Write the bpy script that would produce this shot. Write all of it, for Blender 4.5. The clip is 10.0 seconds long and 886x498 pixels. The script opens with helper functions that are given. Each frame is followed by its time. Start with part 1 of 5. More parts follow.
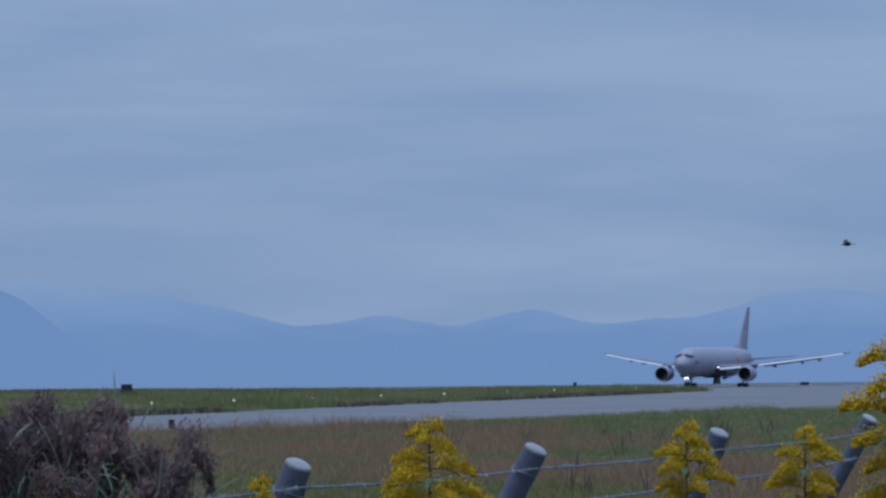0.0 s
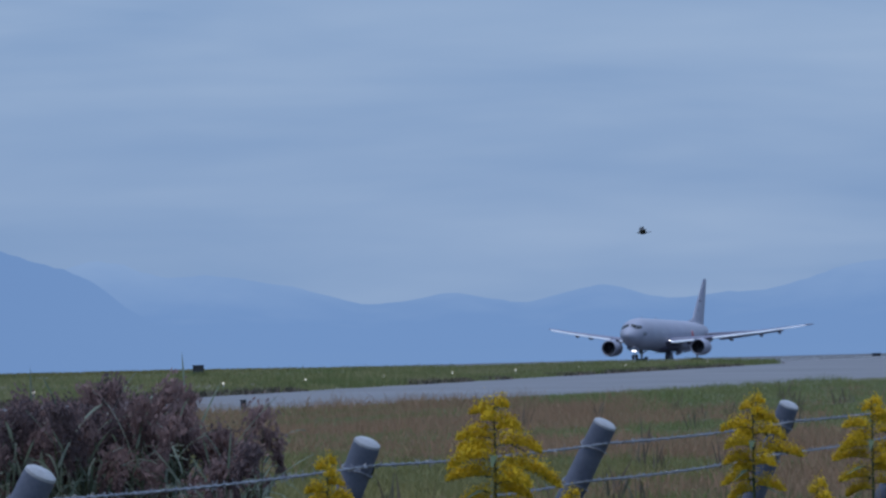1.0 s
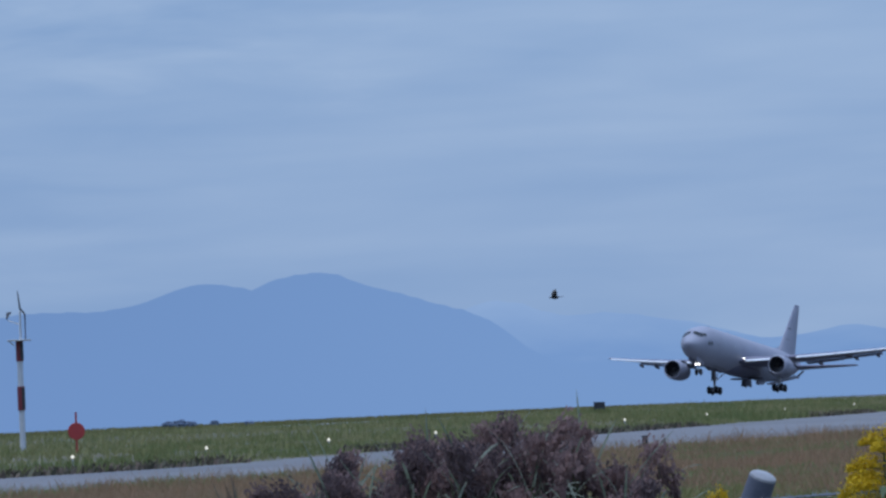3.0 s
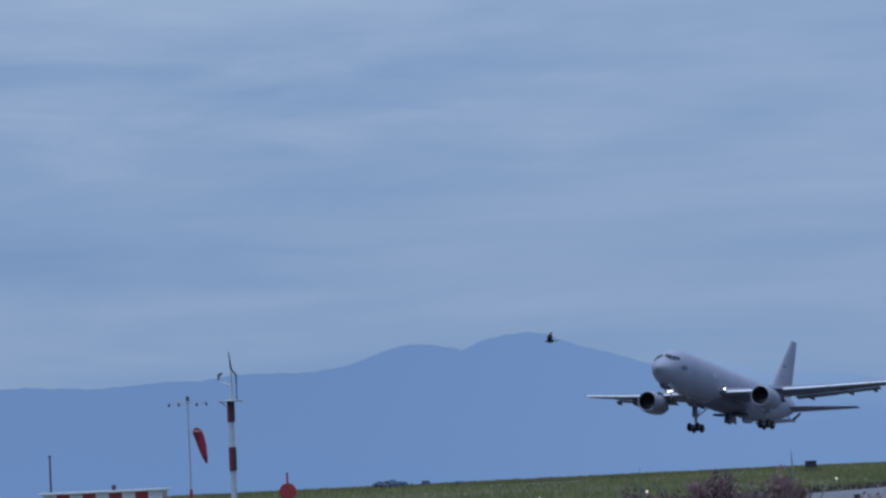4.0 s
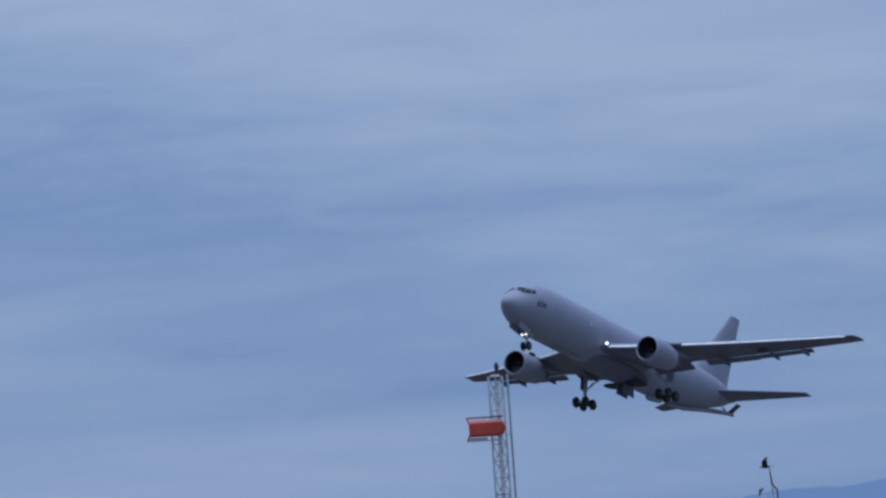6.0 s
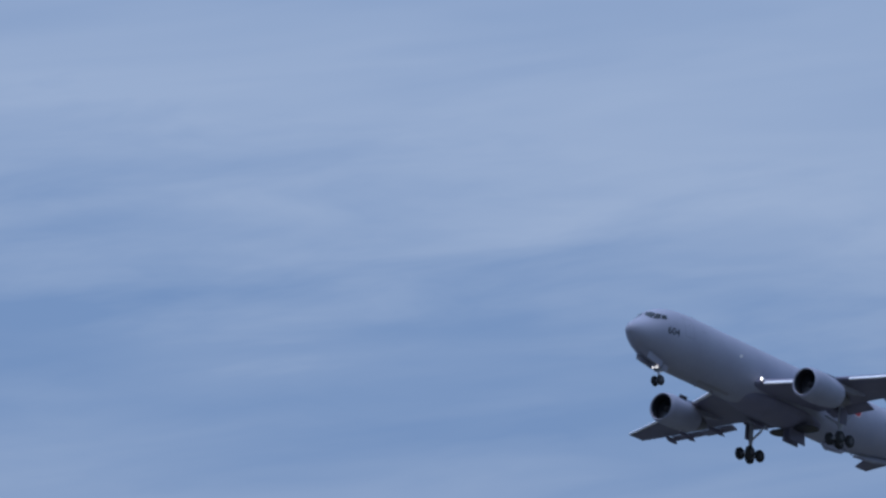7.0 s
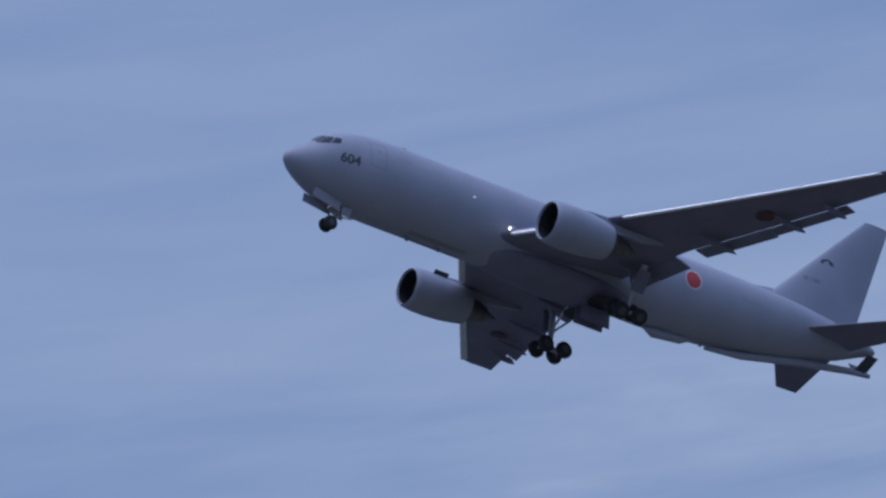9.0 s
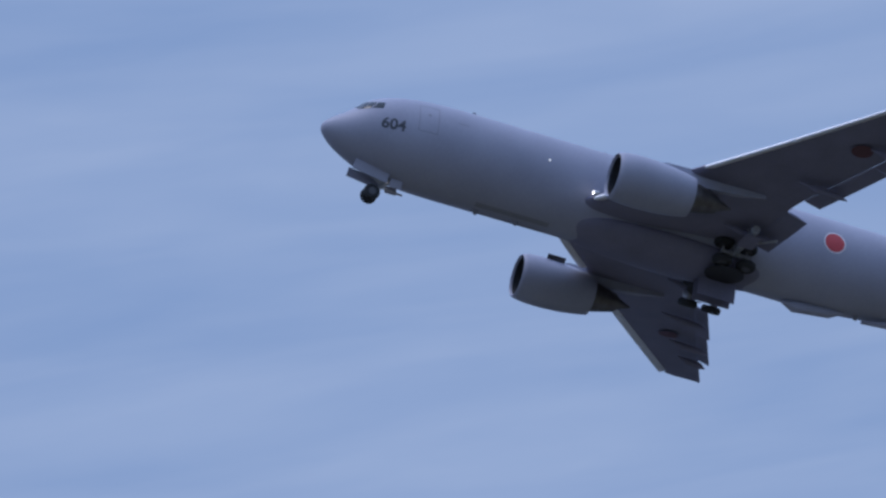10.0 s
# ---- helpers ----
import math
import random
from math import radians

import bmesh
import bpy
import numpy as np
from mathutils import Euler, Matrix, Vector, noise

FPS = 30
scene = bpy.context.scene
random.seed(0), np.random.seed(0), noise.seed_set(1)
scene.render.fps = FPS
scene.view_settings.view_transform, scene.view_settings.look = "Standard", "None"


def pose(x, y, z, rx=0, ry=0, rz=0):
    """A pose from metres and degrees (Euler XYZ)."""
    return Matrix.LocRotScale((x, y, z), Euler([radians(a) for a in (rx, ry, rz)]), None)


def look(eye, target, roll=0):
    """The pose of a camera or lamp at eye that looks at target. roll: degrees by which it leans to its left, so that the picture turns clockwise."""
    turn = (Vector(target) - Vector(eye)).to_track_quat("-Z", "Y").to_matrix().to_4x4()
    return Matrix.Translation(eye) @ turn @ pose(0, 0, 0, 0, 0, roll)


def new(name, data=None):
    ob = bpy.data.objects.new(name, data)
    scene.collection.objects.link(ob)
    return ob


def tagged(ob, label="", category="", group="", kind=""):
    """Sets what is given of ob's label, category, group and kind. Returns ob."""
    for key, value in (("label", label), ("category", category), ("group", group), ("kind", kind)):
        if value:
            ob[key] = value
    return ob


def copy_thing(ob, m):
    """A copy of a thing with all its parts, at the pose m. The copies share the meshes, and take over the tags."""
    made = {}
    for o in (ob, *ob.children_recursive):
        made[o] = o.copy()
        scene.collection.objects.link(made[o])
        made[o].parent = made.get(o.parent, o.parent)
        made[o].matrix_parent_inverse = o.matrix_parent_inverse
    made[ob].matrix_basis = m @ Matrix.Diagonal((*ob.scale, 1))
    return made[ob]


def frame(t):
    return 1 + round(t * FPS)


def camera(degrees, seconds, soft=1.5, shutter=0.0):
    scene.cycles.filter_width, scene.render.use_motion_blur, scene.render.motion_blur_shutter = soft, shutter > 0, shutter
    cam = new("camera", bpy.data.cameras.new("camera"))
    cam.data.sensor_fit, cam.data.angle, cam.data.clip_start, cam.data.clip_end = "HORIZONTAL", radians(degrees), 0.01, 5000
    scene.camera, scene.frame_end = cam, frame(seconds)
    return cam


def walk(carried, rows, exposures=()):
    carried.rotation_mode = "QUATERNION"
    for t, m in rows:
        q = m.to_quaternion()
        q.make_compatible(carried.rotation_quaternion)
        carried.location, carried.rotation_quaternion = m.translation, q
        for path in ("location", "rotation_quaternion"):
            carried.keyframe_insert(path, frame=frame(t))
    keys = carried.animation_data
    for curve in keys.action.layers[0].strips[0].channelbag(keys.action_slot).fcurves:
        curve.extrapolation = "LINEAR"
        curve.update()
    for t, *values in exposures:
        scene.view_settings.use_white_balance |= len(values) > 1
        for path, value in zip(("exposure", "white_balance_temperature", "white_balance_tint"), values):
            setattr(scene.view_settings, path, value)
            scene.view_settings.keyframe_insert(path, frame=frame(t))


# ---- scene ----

# ---- camera: hand-held, standing on the embankment, panning left ----
cam = camera(9.715, 10.0, soft=2.6)
EYE_Z = 2.8
# seconds, pan to the left of +Y, tilt, roll, sideways sway
PATH = [
    (0.0, 18.714, 1.360, -0.168, -0.000),
    (0.5, 18.800, 1.243, -0.553, 0.005),
    (1.0, 19.482, 1.112, -1.002, 0.015),
    (1.5, 20.763, 1.006, -1.677, 0.023),
    (2.0, 22.135, 1.051, -2.141, 0.032),
    (2.5, 23.163, 1.273, -2.262, 0.041),
    (2.7, 23.481, 1.412, -2.275, 0.044),
    (3.8, 25.341, 2.230, -2.341, 0.033),
    (4.0, 26.122, 2.377, -2.427, 0.030),
    (4.1, 26.582, 2.445, -2.410, 0.029),
    (4.5, 28.512, 2.745, -2.902, 0.023),
    (5.0, 29.870, 3.419, -1.173, 0.016),
    (5.5, 29.713, 4.420, -2.768, 0.011),
    (5.7, 30.221, 3.970, -3.174, 0.009),
    (6.8, 37.984, 6.205, -5.818, 0.002),
    (7.0, 38.987, 6.612, -5.922, 0.001),
    (7.5, 41.695, 7.496, -6.133, -0.001),
    (8.0, 45.482, 8.673, -6.257, -0.001),
    (8.5, 49.796, 10.141, -7.053, -0.002),
    (9.0, 54.828, 12.035, -7.486, -0.002),
    (9.5, 60.814, 14.548, -7.904, -0.002),
    (9.6, 62.326, 15.052, -7.937, -0.002),
    (10.0, 71.189, 17.327, -8.260, -0.002),
]


def cam_pose(a, e, r, b):
    a, e = radians(a), radians(e)
    eye = Vector((b * math.cos(a), b * math.sin(a), EYE_Z))
    way = Vector((-math.sin(a) * math.cos(e), math.cos(a) * math.cos(e), math.sin(e)))
    return look(eye, eye + way * 100, r)


walk(cam, [(t, cam_pose(a, e, r, b)) for t, a, e, r, b in PATH],
     exposures=[(0.0, -0.25, 6380, 10), (0.5, -0.27, 6380, 10), (1.0, -0.14, 6400, 10), (2.5, 0.03, 6450, 10), (3.8, -0.16, 6400, 11), (4.0, -0.20, 6400, 11), (4.5, -0.22, 6400, 11), (5.0, -0.03, 6430, 11), (5.5, -0.10, 6400, 12), (5.7, -0.30, 6300, 13), (6.8, -0.28, 6250, 15), (7.0, -0.28, 6300, 15), (7.5, -0.26, 6320, 15), (8.5, -0.21, 6300, 17), (9.0, -0.43, 6200, 20), (9.5, -0.39, 6150, 21), (10.0, -0.16, 6350, 19)])

# the aircraft's flight: seconds, place of the body's reference point, turn
FLIGHT = [
    (0.0, -263.34, 935.56, 4.67, 0.12, 0.02, -0.28),
    (0.5, -263.28, 897.44, 4.69, -0.44, -0.03, -0.14),
    (1.0, -263.21, 859.42, 4.66, -1.20, -0.04, 0.01),
    (1.5, -263.28, 821.44, 4.67, -2.31, -0.05, 0.17),
    (2.0, -263.71, 783.50, 4.82, -3.71, -0.08, 0.36),
    (2.5, -264.56, 745.74, 5.61, -5.23, -0.12, 0.54),
    (2.7, -265.00, 730.64, 6.00, -5.81, -0.14, 0.60),
    (3.8, -268.28, 647.53, 9.87, -8.67, -0.18, 0.70),
    (4.0, -268.91, 632.02, 10.88, -9.17, -0.21, 0.67),
    (4.1, -269.22, 624.23, 11.45, -9.42, -0.23, 0.65),
    (4.5, -270.33, 592.88, 14.25, -10.49, -0.32, 0.53),
    (5.0, -271.05, 553.62, 18.27, -11.94, -0.45, 0.35),
    (5.5, -271.78, 512.25, 22.68, -13.38, -0.53, 0.14),
    (5.7, -271.73, 495.64, 24.76, -13.93, -0.53, 0.05),
    (6.8, -270.41, 398.64, 37.67, -16.14, -0.19, -0.41),
    (7.0, -270.02, 380.88, 40.19, -16.27, -0.17, -0.42),
    (7.5, -268.87, 336.37, 46.81, -16.31, -0.18, -0.37),
    (8.0, -267.57, 291.12, 54.16, -16.46, -0.33, -0.24),
    (8.5, -266.18, 244.80, 62.28, -17.00, -0.80, 0.20),
    (9.0, -264.83, 198.01, 70.97, -17.72, -1.30, 0.80),
    (9.5, -263.40, 151.47, 80.13, -17.93, -1.55, 1.60),
    (9.6, -263.35, 142.30, 82.03, -18.02, -1.55, 1.82),
    (10.0, -263.32, 105.85, 89.82, -18.31, -1.45, 2.72),
]

# ---- world and sun ----
SUN_EL, SUN_AZ = radians(74), radians(200)
world = bpy.data.worlds.new("overcast_sky")
scene.world = world
world.use_nodes = True


def build_world():
    nt = world.node_tree
    nt.nodes.clear()
    L = nt.links.new
    out = nt.nodes.new("ShaderNodeOutputWorld")
    bg = nt.nodes.new("ShaderNodeBackground")
    sky = nt.nodes.new("ShaderNodeTexSky")
    sky.sky_type, sky.sun_disc = 'NISHITA', False
    sky.sun_elevation, sky.sun_rotation = SUN_EL, SUN_AZ
    sky.air_density, sky.dust_density = 1.2, 2.0
    dim = nt.nodes.new("ShaderNodeMixRGB")
    dim.blend_type = 'MULTIPLY'
    dim.inputs[0].default_value = 1
    dim.inputs[2].default_value = (0.10, 0.10, 0.10, 1)
    L(sky.outputs[0], dim.inputs[1])
    geo = nt.nodes.new("ShaderNodeTexCoord")
    # long flat cloud streaks
    def streaks(scale, flat, detail, seed):
        mp = nt.nodes.new("ShaderNodeMapping")
        mp.inputs["Scale"].default_value = (scale, scale, scale * flat)
        mp.inputs["Location"].default_value = (seed, seed * 0.7, seed * 1.3)
        mp.inputs["Rotation"].default_value = (0.02, -0.03, 0)
        L(geo.outputs["Generated"], mp.inputs[0])
        n = nt.nodes.new("ShaderNodeTexNoise")
        n.inputs["Scale"].default_value = 1.0
        n.inputs["Detail"].default_value = detail
        n.inputs["Roughness"].default_value = 0.55
        n.inputs["Distortion"].default_value = 0.4
        L(mp.outputs[0], n.inputs["Vector"])
        return n
    a, b = streaks(7, 8, 3, 3.1), streaks(22, 5, 4, 7.7)
    addn = nt.nodes.new("ShaderNodeMath")
    addn.operation = 'MULTIPLY_ADD'
    addn.inputs[1].default_value = 0.25
    L(b.outputs[0], addn.inputs[0])
    L(a.outputs[0], addn.inputs[2])
    ramp = nt.nodes.new("ShaderNodeMapRange")
    ramp.inputs[1].default_value, ramp.inputs[2].default_value = 0.22, 1.06
    L(addn.outputs[0], ramp.inputs[0])
    cloud = nt.nodes.new("ShaderNodeMixRGB")
    cloud.inputs[1].default_value = (0.198, 0.342, 0.612, 1)
    cloud.inputs[2].default_value = (0.385, 0.520, 0.745, 1)
    cloud.use_clamp = False
    # the sheet of cloud brightens towards the zenith
    sep = nt.nodes.new("ShaderNodeSeparateXYZ")
    L(geo.outputs["Generated"], sep.inputs[0])
    up = nt.nodes.new("ShaderNodeMapRange")
    up.inputs[1].default_value, up.inputs[2].default_value = 0.36, 0.95
    up.inputs[3].default_value, up.inputs[4].default_value = 1.0, 3.0
    L(sep.outputs[2], up.inputs[0])
    zen = nt.nodes.new("ShaderNodeMixRGB")
    zen.blend_type = 'MULTIPLY'
    zen.inputs[0].default_value = 1
    L(cloud.outputs[0], zen.inputs[1])
    L(up.outputs[0], zen.inputs[2])
    # a broad bank: darker low down, paler above, rising towards the left of the field
    def math_node(op, a, b=None, c=None):
        n = nt.nodes.new("ShaderNodeMath")
        n.operation = op
        for k, v in enumerate((a, b, c)):
            if isinstance(v, (int, float)):
                n.inputs[k].default_value = v
            elif v is not None:
                L(v, n.inputs[k])
        return n.outputs[0]
    west = math_node('MULTIPLY', sep.outputs[0], -1.0)
    rise = math_node('MULTIPLY', math_node('MAXIMUM', math_node('SUBTRACT', west, 0.5), 0.0), 0.27)
    wob = math_node('MULTIPLY', math_node('SUBTRACT', b.outputs[0], 0.5), 0.05)
    level = math_node('ADD', math_node('SUBTRACT', sep.outputs[2], rise), wob)
    bank = nt.nodes.new("ShaderNodeValToRGB")
    stops = ((0.0, 0.5), (0.13, 0.48), (0.22, 0.36), (0.30, 0.38), (0.42, 0.56), (0.52, 0.68), (0.66, 0.60), (0.85, 0.5))
    for k, (p, v) in enumerate(stops):
        e = bank.color_ramp.elements[k] if k < 2 else bank.color_ramp.elements.new(p)
        e.position, e.color = p, (v, v, v, 1)
    L(math_node('MULTIPLY', level, 5.0), bank.inputs[0])
    ends = []
    for lo, hi in ((0.34, 0.48), (0.87, 0.78)):
        f = nt.nodes.new("ShaderNodeMapRange")
        f.interpolation_type = 'SMOOTHSTEP'
        f.inputs[1].default_value, f.inputs[2].default_value = min(lo, hi), max(lo, hi)
        f.inputs[3].default_value, f.inputs[4].default_value = (0, 1) if lo < hi else (1, 0)
        L(west, f.inputs[0])
        ends.append(f.outputs[0])
    amount = math_node('MULTIPLY', ends[0], ends[1])
    cover = math_node('MULTIPLY_ADD', math_node('MULTIPLY', math_node('SUBTRACT', bank.outputs[0], 0.5), amount), 2.6, ramp.outputs[0])
    cover = math_node('MINIMUM', math_node('MAXIMUM', cover, 0.0), 1.25)
    L(cover, cloud.inputs[0])
    mix = nt.nodes.new("ShaderNodeMixRGB")
    mix.inputs[0].default_value = 0.9
    L(dim.outputs[0], mix.inputs[1])
    L(zen.outputs[0], mix.inputs[2])
    L(mix.outputs[0], bg.inputs[0])
    bg.inputs[1].default_value = 1.0
    L(bg.outputs[0], out.inputs[0])


build_world()
sun_data = bpy.data.lights.new("sun", 'SUN')
sun_data.energy, sun_data.angle, sun_data.color = 1.3, radians(30), (1.0, 0.97, 0.95)
sun = new("sun", sun_data)
sun.matrix_world = look((0, 0, 300), Vector((0, 0, 300)) - 100 * Vector((math.sin(SUN_AZ) * math.cos(SUN_EL), math.cos(SUN_AZ) * math.cos(SUN_EL), math.sin(SUN_EL))))


# ---- materials ----
def mat(name, c1, c2=None, rough=0.6, metal=0.0, scale=3.0, bump=0.0, fine=None, stretch=(1, 1, 1), spec=0.5, island=0.0, objrand=0.0, veil=0.0):
    """Procedural surface: two-scale colour variation, roughness and relief."""
    m = bpy.data.materials.new(name)
    m.use_nodes = True
    nt = m.node_tree
    L = nt.links.new
    p = nt.nodes["Principled BSDF"]
    p.inputs["Roughness"].default_value, p.inputs["Metallic"].default_value = rough, metal
    p.inputs["Specular IOR Level"].default_value = spec
    c2 = c2 or tuple(v * 0.8 for v in c1)
    tc = nt.nodes.new("ShaderNodeTexCoord")
    mp = nt.nodes.new("ShaderNodeMapping")
    mp.inputs["Scale"].default_value = stretch
    L(tc.outputs["Object"], mp.inputs[0])
    n1 = nt.nodes.new("ShaderNodeTexNoise")
    n1.inputs["Scale"].default_value, n1.inputs["Detail"].default_value = scale, 4
    L(mp.outputs[0], n1.inputs["Vector"])
    n2 = nt.nodes.new("ShaderNodeTexNoise")
    n2.inputs["Scale"].default_value, n2.inputs["Detail"].default_value = fine or scale * 9, 3
    L(mp.outputs[0], n2.inputs["Vector"])
    ad = nt.nodes.new("ShaderNodeMath")
    ad.operation = 'MULTIPLY_ADD'
    ad.inputs[1].default_value = 0.5
    L(n2.outputs[0], ad.inputs[0])
    L(n1.outputs[0], ad.inputs[2])
    last = ad.outputs[0]
    for amount, node, sock in ((island, "ShaderNodeNewGeometry", "Random Per Island"), (objrand, "ShaderNodeObjectInfo", "Random")):
        if amount:
            g = nt.nodes.new(node)
            ma = nt.nodes.new("ShaderNodeMath")
            ma.operation = 'MULTIPLY_ADD'
            ma.inputs[1].default_value = amount
            L(g.outputs[sock], ma.inputs[0])
            sb = nt.nodes.new("ShaderNodeMath")
            sb.operation = 'SUBTRACT'
            sb.inputs[1].default_value = amount / 2
            L(last, sb.inputs[0])
            L(sb.outputs[0], ma.inputs[2])
            last = ma.outputs[0]
    mr = nt.nodes.new("ShaderNodeMapRange")
    mr.inputs[1].default_value, mr.inputs[2].default_value = 0.5, 1.0
    L(last, mr.inputs[0])
    mx = nt.nodes.new("ShaderNodeMixRGB")
    mx.inputs[1].default_value, mx.inputs[2].default_value = (*c1, 1), (*c2, 1)
    L(mr.outputs[0], mx.inputs[0])
    L(mx.outputs[0], p.inputs["Base Color"])
    if bump:
        bp = nt.nodes.new("ShaderNodeBump")
        bp.inputs["Strength"].default_value = bump
        L(ad.outputs[0], bp.inputs["Height"])
        L(bp.outputs[0], p.inputs["Normal"])
    if veil:
        tr = nt.nodes.new("ShaderNodeBsdfTranslucent")
        L(mx.outputs[0], tr.inputs[0])
        both = nt.nodes.new("ShaderNodeMixShader")
        both.inputs[0].default_value = veil
        L(p.outputs[0], both.inputs[1])
        L(tr.outputs[0], both.inputs[2])
        L(both.outputs[0], nt.nodes["Material Output"].inputs[0])
    return m


def glow(name, colour, strength):
    m = bpy.data.materials.new(name)
    m.use_nodes = True
    nt = m.node_tree
    nt.nodes.clear()
    e, o = nt.nodes.new("ShaderNodeEmission"), nt.nodes.new("ShaderNodeOutputMaterial")
    e.inputs[0].default_value, e.inputs[1].default_value = (*colour, 1), strength
    nt.links.new(e.outputs[0], o.inputs[0])
    return m


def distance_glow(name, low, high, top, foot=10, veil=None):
    """Glowing backdrop colour of far mountains: painted haze, a little paler towards the ridge."""
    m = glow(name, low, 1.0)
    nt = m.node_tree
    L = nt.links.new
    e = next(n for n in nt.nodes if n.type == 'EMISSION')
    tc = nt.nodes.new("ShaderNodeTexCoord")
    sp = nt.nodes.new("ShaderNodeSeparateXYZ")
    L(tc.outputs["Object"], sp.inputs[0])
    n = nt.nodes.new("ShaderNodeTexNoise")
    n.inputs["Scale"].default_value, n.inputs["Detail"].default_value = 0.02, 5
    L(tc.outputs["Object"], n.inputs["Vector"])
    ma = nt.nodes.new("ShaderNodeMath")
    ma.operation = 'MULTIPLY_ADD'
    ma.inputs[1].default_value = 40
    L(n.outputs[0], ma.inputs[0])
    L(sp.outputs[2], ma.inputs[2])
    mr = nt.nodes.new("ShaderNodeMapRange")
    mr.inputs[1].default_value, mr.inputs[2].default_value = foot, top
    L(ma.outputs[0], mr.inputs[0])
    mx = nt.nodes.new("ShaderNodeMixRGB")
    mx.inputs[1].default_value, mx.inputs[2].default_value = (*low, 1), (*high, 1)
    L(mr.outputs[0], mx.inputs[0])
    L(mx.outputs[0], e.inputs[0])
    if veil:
        # paints the haze thicker where the range runs away from the bay
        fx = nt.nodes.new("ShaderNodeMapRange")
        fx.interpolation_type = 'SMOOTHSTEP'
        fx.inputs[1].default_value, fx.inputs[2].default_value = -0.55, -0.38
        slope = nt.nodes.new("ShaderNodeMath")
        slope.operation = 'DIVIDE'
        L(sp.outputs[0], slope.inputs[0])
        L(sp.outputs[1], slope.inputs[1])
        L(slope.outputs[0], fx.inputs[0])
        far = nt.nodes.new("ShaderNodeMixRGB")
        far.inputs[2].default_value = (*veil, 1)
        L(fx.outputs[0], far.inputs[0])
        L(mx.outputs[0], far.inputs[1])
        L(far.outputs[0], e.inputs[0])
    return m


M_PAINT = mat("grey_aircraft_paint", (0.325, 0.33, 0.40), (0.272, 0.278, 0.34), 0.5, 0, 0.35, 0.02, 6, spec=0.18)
# same grey as the body, darkened and purpled to paint in underside shade
M_PAINT_SHADED = mat("shaded_aircraft_paint", (0.195, 0.188, 0.250), (0.160, 0.154, 0.205), 0.55, 0, 0.5, 0.02, 7, spec=0.15)
M_RIM = mat("dark_rim", (0.09, 0.09, 0.10), (0.05, 0.05, 0.055), 0.5, 0.3, 4)
M_LIP = mat("bare_metal_edge", (0.76, 0.76, 0.78), (0.66, 0.66, 0.68), 0.35, 0.15, 1.5, 0.01)
# near-black duct metal; also the painted shade of the wheel bays
M_DARK = mat("dark_duct_and_bay_shade", (0.03, 0.03, 0.035), (0.02, 0.02, 0.022), 0.6, 0.2, 3)
M_FAN = mat("fan_blade", (0.10, 0.10, 0.11), (0.06, 0.06, 0.07), 0.35, 0.8, 4)
M_NOZZLE = mat("heat_stained_metal", (0.16, 0.15, 0.15), (0.09, 0.08, 0.08), 0.4, 0.8, 2)
M_GLASS = mat("cockpit_glass", (0.012, 0.014, 0.018), (0.01, 0.011, 0.014), 0.15, 0, 2, spec=0.3)
M_TYRE = mat("tyre_rubber", (0.025, 0.025, 0.027), (0.015, 0.015, 0.016), 0.8, 0, 6, 0.1)
M_STEEL = mat("gear_steel", (0.45, 0.46, 0.48), (0.3, 0.3, 0.32), 0.4, 0.4, 4)
M_RED = mat("red_roundel_paint", (0.50, 0.04, 0.045), (0.42, 0.03, 0.035), 0.45, 0, 2)
M_WHITE = mat("white_paint", (0.78, 0.78, 0.78), (0.66, 0.66, 0.67), 0.5, 0, 2, 0.02)
M_MARK = mat("dark_grey_marking", (0.05, 0.055, 0.07), (0.04, 0.04, 0.05), 0.5, 0, 3)
M_DIMRED = mat("dim_red_and_shaded_roundel", (0.10, 0.03, 0.035), (0.08, 0.025, 0.03), 0.6, 0, 2)
M_SEAM = mat("seam_grey", (0.22, 0.22, 0.25), (0.19, 0.19, 0.21), 0.6, 0, 3)
M_LAMP = glow("landing_lamp", (1.0, 0.98, 0.94), 7)
M_LAMP2 = glow("wing_root_lamp", (0.72, 0.84, 1.0), 0.85)
M_ASPHALT = mat("weathered_taxiway_asphalt", (0.172, 0.167, 0.178), (0.112, 0.110, 0.118), 0.9, 0, 0.05, 0.05, 2.5)
M_RUNWAY = mat("runway_asphalt", (0.10, 0.099, 0.104), (0.07, 0.07, 0.074), 0.9, 0, 0.04, 0.05, 2.0)
M_SOIL = mat("grassed_soil", (0.080, 0.085, 0.040), (0.105, 0.084, 0.050), 0.95, 0, 0.06, 0.3, 1.2)
M_GREEN = mat("green_grass", (0.130, 0.170, 0.055), (0.205, 0.200, 0.080), 0.8, 0, 0.10, 0, 0.7, island=0.16, veil=0.4)
M_STRAW = mat("straw_grass", (0.290, 0.260, 0.125), (0.215, 0.210, 0.090), 0.85, 0, 0.10, 0, 0.5, island=0.2, veil=0.35)
M_ISLAND = mat("pale_green_grass", (0.170, 0.190, 0.068), (0.250, 0.230, 0.100), 0.85, 0, 0.10, 0, 0.5, island=0.25, veil=0.35)
M_DRY = mat("dry_reddish_grass", (0.330, 0.195, 0.120), (0.245, 0.165, 0.095), 0.85, 0, 0.10, 0, 0.7, island=0.2, veil=0.4)
M_OLIVE = mat("olive_tall_grass", (0.240, 0.205, 0.075), (0.155, 0.155, 0.062), 0.85, 0, 0.06, 0, 0.6, island=0.18, veil=0.4)
M_CONCRETE = mat("grey_concrete", (0.125, 0.134, 0.180), (0.072, 0.080, 0.112), 0.85, 0, 9, 0.35, 90)
